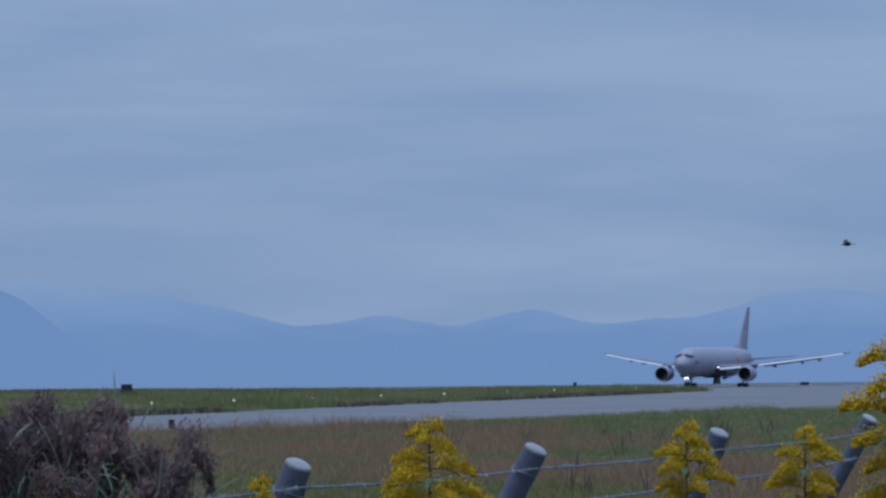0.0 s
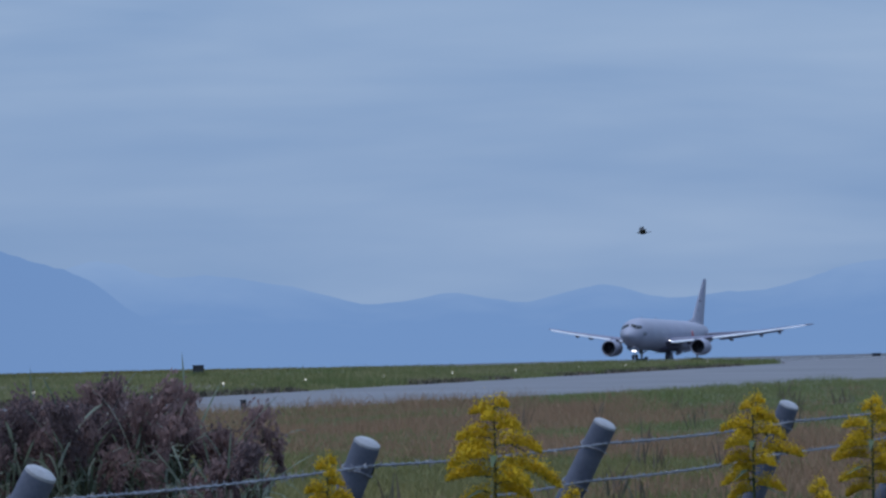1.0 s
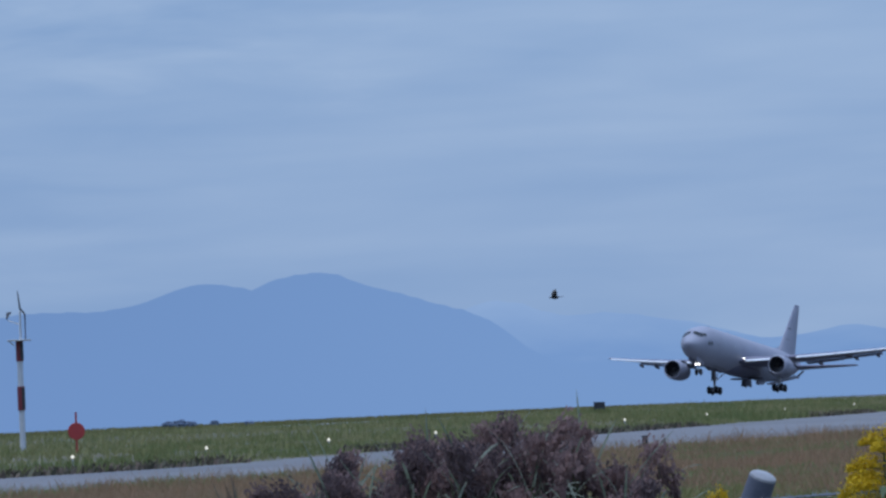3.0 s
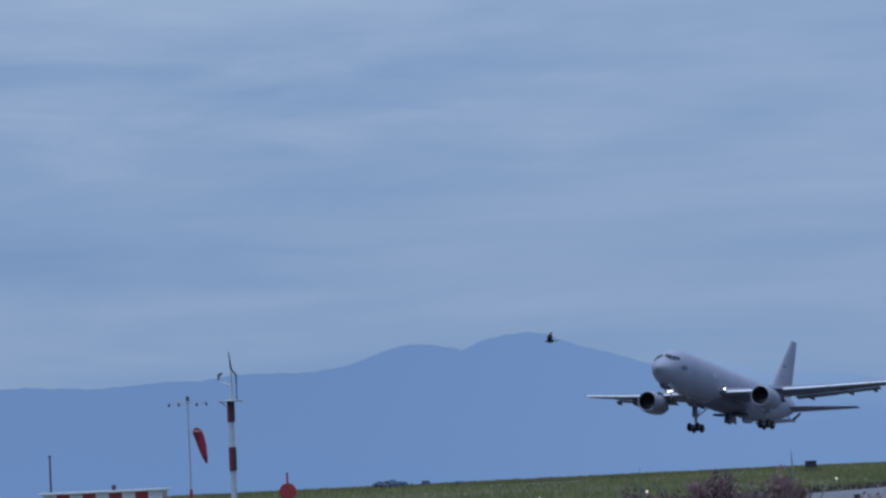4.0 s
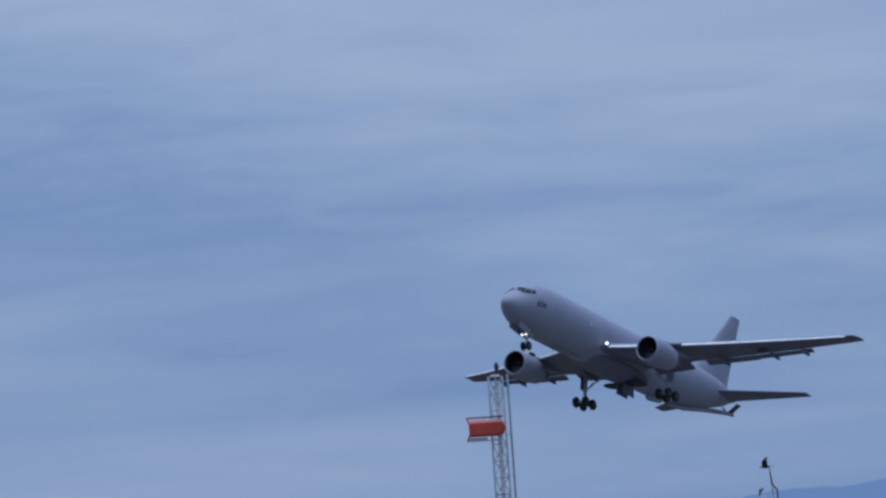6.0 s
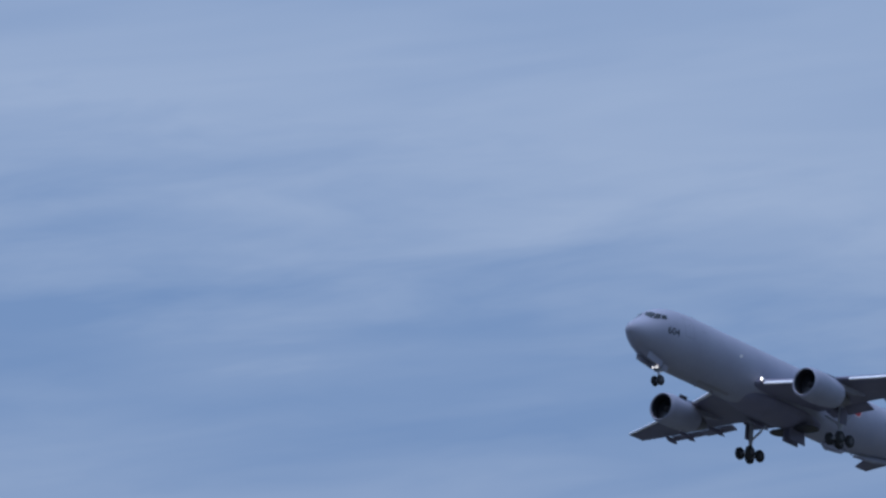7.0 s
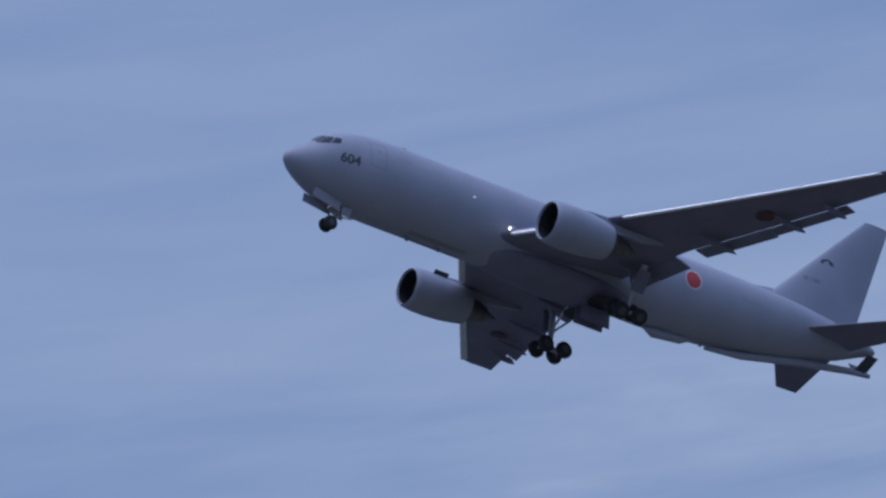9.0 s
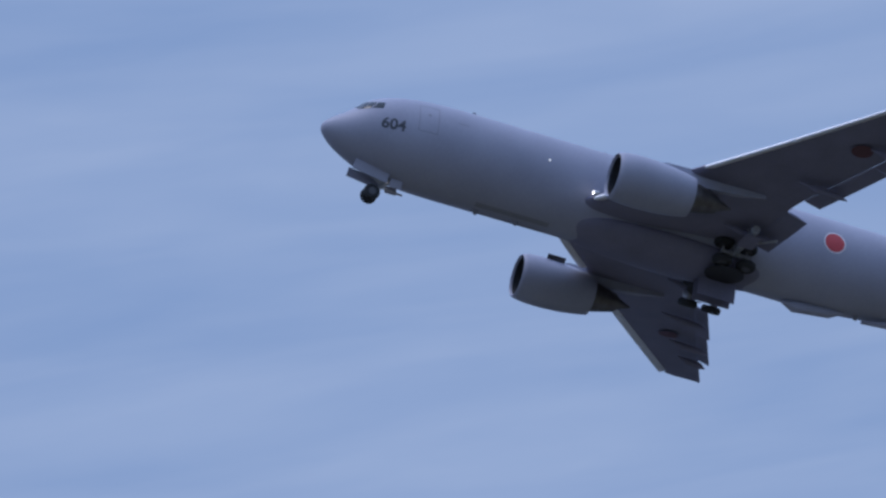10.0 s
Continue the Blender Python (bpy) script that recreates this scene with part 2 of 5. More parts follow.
# post tops are paler than the shafts
M_CAP = mat("pale_post_top", (0.33, 0.34, 0.36), (0.22, 0.22, 0.24), 0.85, 0, 14, 0.3, 90)
M_WIRE = mat("galvanised_wire", (0.27, 0.28, 0.32), (0.15, 0.15, 0.17), 0.45, 0.5, 30)
M_YELLOW = mat("goldenrod_florets", (0.80, 0.55, 0.012), (0.54, 0.37, 0.010), 0.8, 0, 12, 0, 80, island=0.45, veil=0.25)
M_STEM = mat("weed_stem", (0.07, 0.085, 0.03), (0.05, 0.055, 0.025), 0.8, 0, 10)
M_LEAF = mat("weed_leaf", (0.055, 0.085, 0.035), (0.035, 0.055, 0.022), 0.65, 0, 8, 0, 60, island=0.4)
M_REEDLEAF = mat("reed_leaf", (0.125, 0.160, 0.105), (0.250, 0.275, 0.220), 0.75, 0, 6, 0, 50, island=0.6, objrand=0.3, veil=0.35)
M_PLUME = mat("brown_reed_plume", (0.250, 0.158, 0.148), (0.110, 0.075, 0.078), 0.9, 0, 10, 0, 60, island=0.2, objrand=1.0, veil=0.35)
M_ORANGE = mat("aviation_orange_paint", (0.56, 0.062, 0.036), (0.42, 0.042, 0.028), 0.5, 0, 1.5, 0.03)
M_REDP = mat("signal_red_paint", (0.38, 0.038, 0.038), (0.29, 0.028, 0.03), 0.55, 0, 2, 0.03)
M_PALE = mat("dull_white_paint", (0.50, 0.53, 0.58), (0.40, 0.43, 0.48), 0.6, 0, 2, 0.02)
M_DARKRED = mat("dark_red_paint", (0.17, 0.022, 0.034), (0.12, 0.018, 0.028), 0.6, 0, 2, 0.03)
M_SOCK = mat("red_windsock_cloth", (0.30, 0.022, 0.045), (0.15, 0.014, 0.030), 0.9, 0, 1.6, 0.1)
M_GALV = mat("galvanised_steel", (0.45, 0.46, 0.48), (0.34, 0.35, 0.37), 0.5, 0.3, 3)
M_BOX = mat("dark_cabinet_paint", (0.035, 0.035, 0.042), (0.022, 0.022, 0.028), 0.6, 0, 2)
M_BLACK = mat("black_feathers", (0.012, 0.012, 0.014), (0.008, 0.008, 0.01), 0.5, 0, 10)
M_WATER = mat("bay_water", (0.010, 0.020, 0.040), (0.008, 0.017, 0.034), 0.03, 0, 0.02, 0, 0.3)
# leaf colour lightened and blued to paint in distance haze
M_FARTREE = mat("hazed_shrub_leaf", (0.11, 0.15, 0.22), (0.09, 0.12, 0.18), 0.9, 0, 0.5)
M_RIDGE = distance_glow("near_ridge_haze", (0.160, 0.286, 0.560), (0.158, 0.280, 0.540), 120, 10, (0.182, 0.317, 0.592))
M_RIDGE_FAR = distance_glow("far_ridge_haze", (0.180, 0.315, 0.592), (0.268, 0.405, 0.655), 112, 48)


# ---- mesh helpers ----
def mesh_of(bm, name, material, smooth=True):
    me = bpy.data.meshes.new(name)
    bm.to_mesh(me)
    bm.free()
    me.materials.append(material)
    if smooth:
        me.polygons.foreach_set("use_smooth", [True] * len(me.polygons))
        me.set_sharp_from_angle(angle=radians(35))
    return me


def part(name, bm, material, parent, label="", smooth=True):
    ob = new(name, mesh_of(bm, name, material, smooth))
    ob.parent = parent
    return tagged(ob, label) if label else ob


def thing(name, label, category, group="", kind=""):
    return tagged(new(name), label, category, group, kind)


def loft(rings, cap=True, bm=None):
    """Skin over closed rings of equal count."""
    bm = bm or bmesh.new()
    vs = [[bm.verts.new(p) for p in r] for r in rings]
    n = len(vs[0])
    for a, b in zip(vs, vs[1:]):
        for i in range(n):
            j = (i + 1) % n
            try:
                bm.faces.new((a[i], a[j], b[j], b[i]))
            except ValueError:
                pass
    if cap:
        for r in (vs[0], vs[-1]):
            bm.faces.new(r)
    bmesh.ops.recalc_face_normals(bm, faces=bm.faces)
    return bm


def frame_axes(d):
    d = d.normalized()
    a = d.cross(Vector((0, 0, 1)))
    if a.length < 1e-3:
        a = Vector((1, 0, 0))
    a.normalize()
    return a, d.cross(a)


def tube(points, radii, n=10, cap=True, bm=None):
    rings = []
    P = [Vector(p) for p in points]
    for i, p in enumerate(P):
        d = P[min(i + 1, len(P) - 1)] - P[max(i - 1, 0)]
        a, b = frame_axes(d)
        r = radii[i] if hasattr(radii, "__len__") else radii
        rings.append([p + r * (math.cos(k * 2 * math.pi / n) * a + math.sin(k * 2 * math.pi / n) * b) for k in range(n)])
    return loft(rings, cap, bm)


def box(size, at=(0, 0, 0), bevel=0.0, turn=None, bm=None):
    b2 = bmesh.new()
    bmesh.ops.create_cube(b2, size=1)
    bmesh.ops.scale(b2, vec=size, verts=b2.verts)
    if bevel:
        bmesh.ops.bevel(b2, geom=b2.edges[:], offset=bevel, segments=2, affect='EDGES')
    m = Matrix.Translation(at) @ (turn.to_4x4() if turn else Matrix())
    bmesh.ops.transform(b2, matrix=m, verts=b2.verts)
    if bm is None:
        return b2
    me = bpy.data.meshes.new("tmp")
    b2.to_mesh(me)
    b2.free()
    bm.from_mesh(me)
    bpy.data.meshes.remove(me)
    return bm


def disc_solid(r, h, n=24, at=(0, 0, 0), axis='Z', bevel=0.0):
    """Short cylinder with rounded rims."""
    prof = [(r - bevel, -h / 2), (r, -h / 2 + bevel), (r, h / 2 - bevel), (r - bevel, h / 2)] if bevel else [(r, -h / 2), (r, h / 2)]
    rings = []
    for rr, z in prof:
        ring = []
        for k in range(n):
            a = 2 * math.pi * k / n
            u, v = rr * math.cos(a), rr * math.sin(a)
            p = {'X': (z, u, v), 'Y': (u, z, v), 'Z': (u, v, z)}[axis]
            ring.append(Vector(p) + Vector(at))
        rings.append(ring)
    return loft(rings)


def from_arrays(name, verts, faces, material, kind="", label="", category=""):
    me = bpy.data.meshes.new(name)
    me.from_pydata(verts, [], faces)
    me.materials.append(material)
    return tagged(new(name, me), label, category, "", kind)


# ---- the large structure: ground, pavements, far hills ----
def ground_z(x, y):
    """Embankment by the fence, flat airfield beyond, low swell between taxiway and runway."""
    d = math.hypot(x, y)
    z = 1.2 * (1 - min(1, max(0, (d - 30) / 18)) ** 2 * (3 - 2 * min(1, max(0, (d - 30) / 18)))) if d < 48 else 0.0
    if x < -341:
        return -3.0
    far = far_edge(y)
    if -241 < x < far and y < 730:
        w = min(1, (far - x) / 12) * min(1, (x + 241) / 10)
        z += 0.45 * max(0, w) * (0.8 + 0.35 * math.sin(y * 0.035) + 0.2 * math.sin(y * 0.11 + x * 0.05))
    return z


def far_edge(y):
    """Edge of the taxiway pavement towards the runway: it fans out into the exit."""
    if y > 732:
        return -242
    return -109.5 - 0.188 * max(0, y - 215) + 0.02 * min(0, y - 215)


def near_edge(y):
    """Edge of the taxiway pavement towards the fence: it slants away a little."""
    return -97 - 0.085 * (min(max(y, 60), 560) - 290)


def build_ground():
    xs = [-4900, -3000, -1500, -700, -400, -345, -340, -300] + list(range(-245, -104, 4)) + list(range(-100, -50, 10)) + list(range(-48, 49, 4)) + [60, 100, 200, 500, 1500, 3000, 4900]
    ys = [-4900, -2500, -1000, -400, -150, -80] + list(range(-48, 60, 4)) + list(range(60, 960, 12)) + [1000, 1100, 1300, 1600, 2200, 3200, 4900]
    vs = [(x, y, ground_z(x, y)) for y in ys for x in xs]
    n = len(xs)
    fs = [(j * n + i, j * n + i + 1, (j + 1) * n + i + 1, (j + 1) * n + i) for j in range(len(ys) - 1) for i in range(n - 1)]
    g = from_arrays("ground", vs, fs, M_SOIL, "structure", "flat airfield soil under rough grass", "ground")
    g.data.polygons.foreach_set("use_smooth", [True] * len(fs))
    # taxiway that fans out into the runway exit
    yy = list(range(-300, 860, 10))
    vs, fs = [], []
    for y in yy:
        for x in (near_edge(y), max(far_edge(y), -242)):
            vs.append((x, y, 0.03))
        for x in (near_edge(y) + 0.6, max(far_edge(y), -242) - 0.6):
            vs.append((x, y, -0.2))
    for k in range(len(yy) - 1):
        a, b = 4 * k, 4 * k + 4
        fs += [(a, b, b + 1, a + 1), (a, a + 2, b + 2, b), (a + 1, b + 1, b + 3, a + 3)]
    k = len(vs)
    vs += [(near_edge(850), 850, 0.03), (-242, 850, 0.03), (-242, 2300, 0.03), (-150, 2300, 0.03), (near_edge(850) - 10, 1000, 0.03)]
    fs.append((k, k + 1, k + 2, k + 3, k + 4))
    from_arrays("taxiway", vs, fs, M_ASPHALT, "structure", "worn grey asphalt taxiway fanning out to the runway", "taxiway")
    vs = [(-287, -2500, 0.035), (-241.5, -2500, 0.035), (-241.5, 2600, 0.035), (-287, 2600, 0.035), (-288, -2500, -0.3), (-240.5, -2500, -0.3), (-240.5, 2600, -0.3), (-288, 2600, -0.3)]
    fs = [(0, 1, 2, 3), (4, 5, 1, 0), (6, 7, 3, 2), (5, 6, 2, 1), (7, 4, 0, 3)]
    sv = [(-340.5, 815, 0.02), (-286.5, 815, 0.02), (-286.5, 2600, 0.02), (-340.5, 2600, 0.02)]
    from_arrays("runway_shoulder", sv, [(0, 1, 2, 3)], M_RUNWAY, "structure", "grey paved shoulder beyond the runway", "pavement")
    rw = from_arrays("runway", vs, fs, M_RUNWAY, "structure", "long grey asphalt runway", "runway")
    bm = bmesh.new()
    for k in range(-20, 60):
        box((0.9, 30, 0.012), (-264.25, k * 50, 0.044), bm=bm)
    part("centre_marking", bm, M_WHITE, rw, "white dashed centre line", False)
    for x in (-285.5, -243.0):
        part("edge_marking", box((0.9, 5000, 0.012), (x, 50, 0.044)), M_WHITE, rw, "white edge line", False)


def build_water():
    vs = [(-4900, -4900, -0.9), (-341.5, -4900, -0.9), (-341.5, 4900, -0.9), (-4900, 4900, -0.9)]
    from_arrays("water", vs, [(0, 1, 2, 3)], M_WATER, "structure", "calm grey-blue bay beyond the runway", "water")


def ridge(name, radius, start, step, width, hills, material, label, rough, both=1, gaps=()):
    """A far range of hills: overlapping rounded hills round the horizon."""
    vs, fs = [], []
    n = 2600
    for i in range(n + 1):
        az = -60 + 250 * i / n
        el = sum(h * math.exp(-((az - start - k * step) / width) ** 2 / 2) for k, h in enumerate(hills))
        end = start + step * (len(hills) - 1)
        out = max(0, (start - az) * both, az - end)
        if out > 0:
            f = min(1, out / 2.0)
            el += f * (0.75 + 0.3 * math.sin(az * 0.55 + radius) + 0.12 * math.sin(az * 1.9))
        el -= sum(dp * math.exp(-abs((az - a0) / w) ** 1.3) for a0, w, dp in gaps)
        el += rough * (noise.noise((az * 2.2, radius * 0.01, 0)) + 0.6 * noise.noise((az * 6.5, radius * 0.01, 4)) + 0.35 * noise.noise((az * 19, radius * 0.01, 7)) + 0.22 * noise.noise((az * 55, radius * 0.01, 2)))
        x, y = -math.sin(radians(az)), math.cos(radians(az))
        top = EYE_Z + radius * math.tan(radians(el))
        # the foot runs out over the water as a flat sheet of painted haze
        for r, z in ((radius - 2900, -0.86), (radius - 260, 0.0), (radius - 90, 0.55 * top), (radius, top), (radius + 120, -30)):
            vs.append((x * r, y * r, z))
        if i:
            a, b = 5 * (i - 1), 5 * i
            fs += [(a + k, b + k, b + k + 1, a + k + 1) for k in range(4)]
    ob = from_arrays(name, vs, fs, material, "structure", label, "mountain")
    ob.data.polygons.foreach_set("use_smooth", [True] * len(fs))


build_ground()
build_water()
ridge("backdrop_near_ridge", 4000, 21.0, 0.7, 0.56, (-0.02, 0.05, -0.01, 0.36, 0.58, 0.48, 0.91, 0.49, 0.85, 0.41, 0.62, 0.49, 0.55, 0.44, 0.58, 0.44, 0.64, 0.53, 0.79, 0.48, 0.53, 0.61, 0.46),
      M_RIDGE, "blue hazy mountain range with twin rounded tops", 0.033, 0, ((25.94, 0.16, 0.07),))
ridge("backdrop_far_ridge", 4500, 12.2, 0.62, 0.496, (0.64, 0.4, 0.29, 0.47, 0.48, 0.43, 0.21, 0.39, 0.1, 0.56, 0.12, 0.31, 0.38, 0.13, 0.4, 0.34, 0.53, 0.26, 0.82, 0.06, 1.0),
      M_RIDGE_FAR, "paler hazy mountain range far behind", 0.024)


def polar(az, d, z=0.0):
    a = radians(az)
    return Vector((-math.sin(a) * d, math.cos(a) * d, z))


# ---- the aircraft: x to port, y aft of the reference point, z up ----
REF = 24.0
SECTIONS = ((0.40, -0.46, -0.50, 0.02), (0.75, 0.12, -0.98, 0.62), (1.25, 0.50, -1.36, 1.02), (1.85, 0.96, -1.68, 1.40),
            (2.55, 1.60, -1.99, 1.78), (3.3, 2.04, -2.27, 2.05), (4.5, 2.41, -2.53, 2.28), (6.0, 2.62, -2.68, 2.44), (8.0, 2.70, -2.71, 2.51),
            (30.0, 2.70, -2.71, 2.51), (33.0, 2.70, -2.50, 2.49), (36.0, 2.68, -2.12, 2.38), (39.0, 2.60, -1.58, 2.12), (42.0, 2.40, -0.86, 1.68),
            (44.5, 2.12, -0.08, 1.15), (46.3, 1.80, 0.72, 0.62), (47.2, 1.50, 1.02, 0.26))


def section(s):
    """Top, bottom and half width of the body at s metres behind the nose."""
    s = min(max(s, SECTIONS[0][0]), SECTIONS[-1][0])
    if s < 0.75:
        f = math.sqrt((s - 0.4) / 0.35)
        return [-0.43 + f * 0.55, -0.43 - f * 0.55, 0.005 + f * 0.615]
    k = next(i for i in range(1, len(SECTIONS)) if s <= SECTIONS[i][0])
    a, b = SECTIONS[k - 1], SECTIONS[k]
    p = SECTIONS[k - 2] if k > 1 else a
    q = SECTIONS[k + 1] if k + 1 < len(SECTIONS) else b
    h = b[0] - a[0]
    u = (s - a[0]) / h
    res = []
    for j in (1, 2, 3):
        d0 = (b[j] - a[j]) / h
        m0 = (d0 + (a[j] - p[j]) / (a[0] - p[0])) / 2 if a is not p else d0
        m1 = (d0 + (q[j] - b[j]) / (q[0] - b[0])) / 2 if b is not q else d0
        lim = 3 * abs(d0)
        m0, m1 = max(-lim, min(lim, m0)), max(-lim, min(lim, m1))
        res.append((2 * u ** 3 - 3 * u * u + 1) * a[j] + (u ** 3 - 2 * u * u + u) * h * m0 + (3 * u * u - 2 * u ** 3) * b[j] + (u ** 3 - u * u) * h * m1)
    return res


def hull(s, phi, off=0.0):
    """Point on the body's skin; phi runs from the top (0) over port (90)."""
    top, bot, w = section(s)
    c, h = (top + bot) / 2, (top - bot) / 2
    return Vector(((w + off) * math.sin(phi), s - REF, c + (h + off) * math.cos(phi)))


def phi_at(s, z):
    top, bot, w = section(s)
    return math.acos(max(-1, min(1, (z - (top + bot) / 2) / ((top - bot) / 2))))


def skin_patch(outline, side=1, off=0.008, cuts=6):
    """A thin panel that lies on the body, from four corners in (s, z)."""
    bm = bmesh.new()
    (a, b, c, d) = outline
    grid = []
    for i in range(cuts + 1):
        row = []
        for j in range(cuts + 1):
            u, v = i / cuts, j / cuts
            s = (a[0] * (1 - u) + b[0] * u) * (1 - v) + (d[0] * (1 - u) + c[0] * u) * v
            z = (a[1] * (1 - u) + b[1] * u) * (1 - v) + (d[1] * (1 - u) + c[1] * u) * v
            p = hull(s, phi_at(s, z), off)
            p.x *= side
            row.append(bm.verts.new(p))
        grid.append(row)
    for i in range(cuts):
        for j in range(cuts):
            bm.faces.new((grid[i][j], grid[i + 1][j], grid[i + 1][j + 1], grid[i][j + 1]))
    bmesh.ops.recalc_face_normals(bm, faces=bm.faces)
    return bm


def skin_disc(s0, z0, r, side=1, off=0.01, inner=0.0):
    bm = bmesh.new()
    rings = []
    rr = [inner] + [inner + (r - inner) * k / 4 for k in range(1, 5)]
    for q in rr:
        rings.append([])
        for k in range(36):
            a = k * math.pi / 18
            s, z = s0 + q * math.cos(a), z0 + q * math.sin(a)
            p = hull(s, phi_at(s, z), off)
            p.x *= side
            rings[-1].append(bm.verts.new(p))
    for a, b in zip(rings, rings[1:]):
        for k in range(36):
            j = (k + 1) % 36
            bm.faces.new((a[k], a[j], b[j], b[k]))
    if not inner:
        bmesh.ops.remove_doubles(bm, verts=bm.verts, dist=1e-4)
    return bm


def lerp(x, table):
    for (x0, y0), (x1, y1) in zip(table, table[1:]):
        if x <= x1:
            return y0 + (y1 - y0) * (x - x0) / (x1 - x0)
    return table[-1][1]


def wing_le(y):
    return 15.85 + (y - 2.6) * 0.672


def wing_te(y):
    return lerp(y, ((0, 25.0), (2.6, 25.2), (8.0, 26.1), (23.8, 32.35)))


def wing_z(y):
    return -1.35 + 3.0 * max(0, (y - 1.0) / 22.8) ** 1.24


def airfoil(le, te, x, z, thick, n=14, twist=0.0, droop=0.0):
    """Closed wing section in the plane of x; le and te are metres behind the nose."""
    ch = te - le
    up, lo = [], []
    for k in range(n + 1):
        u = (1 - math.cos(math.pi * k / n)) / 2
        t = 5 * thick * (0.2969 * math.sqrt(u) - 0.126 * u - 0.3516 * u * u + 0.2843 * u ** 3 - 0.1036 * u ** 4)
        camb = 0.02 * 4 * u * (1 - u)
        up.append((u, camb + t))
        lo.append((u, camb - t * 0.9))
    pts = up + lo[-2:0:-1]
    return [Vector((x, le + u * ch - REF, z + w * ch - math.tan(twist) * (u - 0.25) * ch)) for u, w in pts]


def wing_span(side, y0, y1, le, te, zf, thick, steps, root=None):
    rings = []
    for k in range(steps + 1):
        y = y0 + (y1 - y0) * k / steps
        rings.append(airfoil(le(y), te(y), side * y, zf(y), thick(y)))
    return rings


def body_of_revolution(profile, at, n=36, closed=False, droop=0.0):
    """profile: (metres aft, radius)."""
    rings = []
    for s, r in profile:
        rings.append([Vector(at) + Vector((r * math.cos(a), s, r * math.sin(a) - droop * s)) for a in (2 * math.pi * k / n for k in range(n))])
    return loft(rings, closed)


def build_aircraft():
    plane = thing("tanker_aircraft", "light grey twin-engine jet tanker with red roundels climbing out", "aircraft")
    # body
    ss = [0.4 + 0.35 * (k / 9) ** 2 for k in range(10)] + [0.98, 1.25, 1.55, 1.85, 2.2, 2.5, 2.9, 3.3, 3.8, 4.5, 5.2, 6, 7, 8] + [8 + 1.5 * k for k in range(1, 15)] + [30 + 0.9 * k for k in range(1, 19)] + [46.9, 47.2]
    rings = [[hull(s, 2 * math.pi * k / 56) for k in range(56)] for s in ss]
    body = part("fuselage", loft(rings), M_PAINT, plane)
    # wing-to-body fairing
    rings = []
    for k in range(25):
        u = k / 24
        s = 13.2 + 16.0 * u
        f = math.sin(math.pi * u) ** 0.55
        w, h = 0.3 + 1.9 * f, 0.2 + 0.86 * f
        rings.append([Vector((w * math.cos(a), s - REF, -1.9 + h * math.sin(a) * (1.0 if math.sin(a) < 0 else 0.5))) for a in (2 * math.pi * j / 40 for j in range(40))])
    part("belly_fairing", loft(rings), M_PAINT_SHADED, plane)
    # cockpit glazing
    for side in (1, -1):
        part("windscreen", skin_patch(((1.95, section(1.95)[0] - 0.004), (2.02, 0.66), (2.62, 1.28), (2.48, section(2.48)[0] - 0.004)), side, 0.012), M_GLASS, plane, "dark windscreen pane")
        part("windscreen", skin_patch(((2.08, 0.66), (2.62, 0.70), (3.00, 1.27), (2.68, 1.32)), side, 0.012), M_GLASS, plane, "dark windscreen pane")
        part("side_window", skin_patch(((2.72, 0.73), (3.28, 0.82), (3.42, 1.24), (3.08, 1.29)), side, 0.012), M_GLASS, plane, "dark cockpit side window")
        for z0, z1, s0, s1 in ((-0.15, -0.11, 5.35, 6.45), (1.62, 1.66, 5.35, 6.45), (-0.15, 1.66, 5.33, 5.37), (-0.15, 1.66, 6.43, 6.47)):
            part("door_seam", skin_patch(((s0, z0), (s1, z0), (s1, z1), (s0, z1)), side, 0.006), M_SEAM, body)
        part("door_window", skin_disc(5.9, 1.0, 0.09, side, 0.012), M_SEAM, body)
        for s0, s1, z0, z1 in ((7.6, 8.2, 0.95, 1.0), (34.6, 36.0, 0.35, 0.39), (34.6, 34.64, 0.35, 1.1)):
            part("panel_seam", skin_patch(((s0, z0), (s1, z0), (s1, z1), (s0, z1)), side, 0.006), M_SEAM, body)
        part("roundel_border", skin_disc(30.5, 0.40, 0.665, side, 0.010, 0.60), M_WHITE, plane, "white ring round the roundel")
        part("roundel", skin_disc(30.5, 0.40, 0.60, side, 0.014), M_RED, plane, "plain red disc")
        part("beacon", disc_solid(0.07, 0.05, 12, (side * 2.53, 13.1 - REF, 0.30), 'X', 0.01), M_LAMP2, plane, "small white side lamp")
        part("belly_stripe", skin_patch(((9.8, -2.69), (14.2, -2.69), (14.2, -2.60), (9.8, -2.60)), side, 0.008), M_SEAM, body)
    # number on the nose, bent round the skin
    fc = bpy.data.curves.new("nose_number", 'FONT')
    fc.body, fc.size, fc.align_x, fc.offset = "604", 0.90, 'CENTER', 0.022
    tmp = new("nose_number", fc)
    for side in (1, -1):
        me = bpy.data.meshes.new_from_object(tmp)
        bm = bmesh.new()
        bm.from_mesh(me)
        bmesh.ops.subdivide_edges(bm, edges=bm.edges[:], cuts=1)
        for v in bm.verts:
            s, z = 3.96 + side * v.co.x * 1.02, -0.42 + v.co.y
            p = hull(s, phi_at(s, z), 0.012)
            v.co = (p.x * side, p.y, p.z)
        part("nose_number", bm, M_MARK, plane, "dark grey number 604", False)
        bpy.data.meshes.remove(me)
    bpy.data.objects.remove(tmp)
    # fin and tailplane
    def fin_ring(u):
        le, te, z = 37.7 + 7.9 * u, 45.5 + 2.1 * u, 2.2 + 8.15 * u
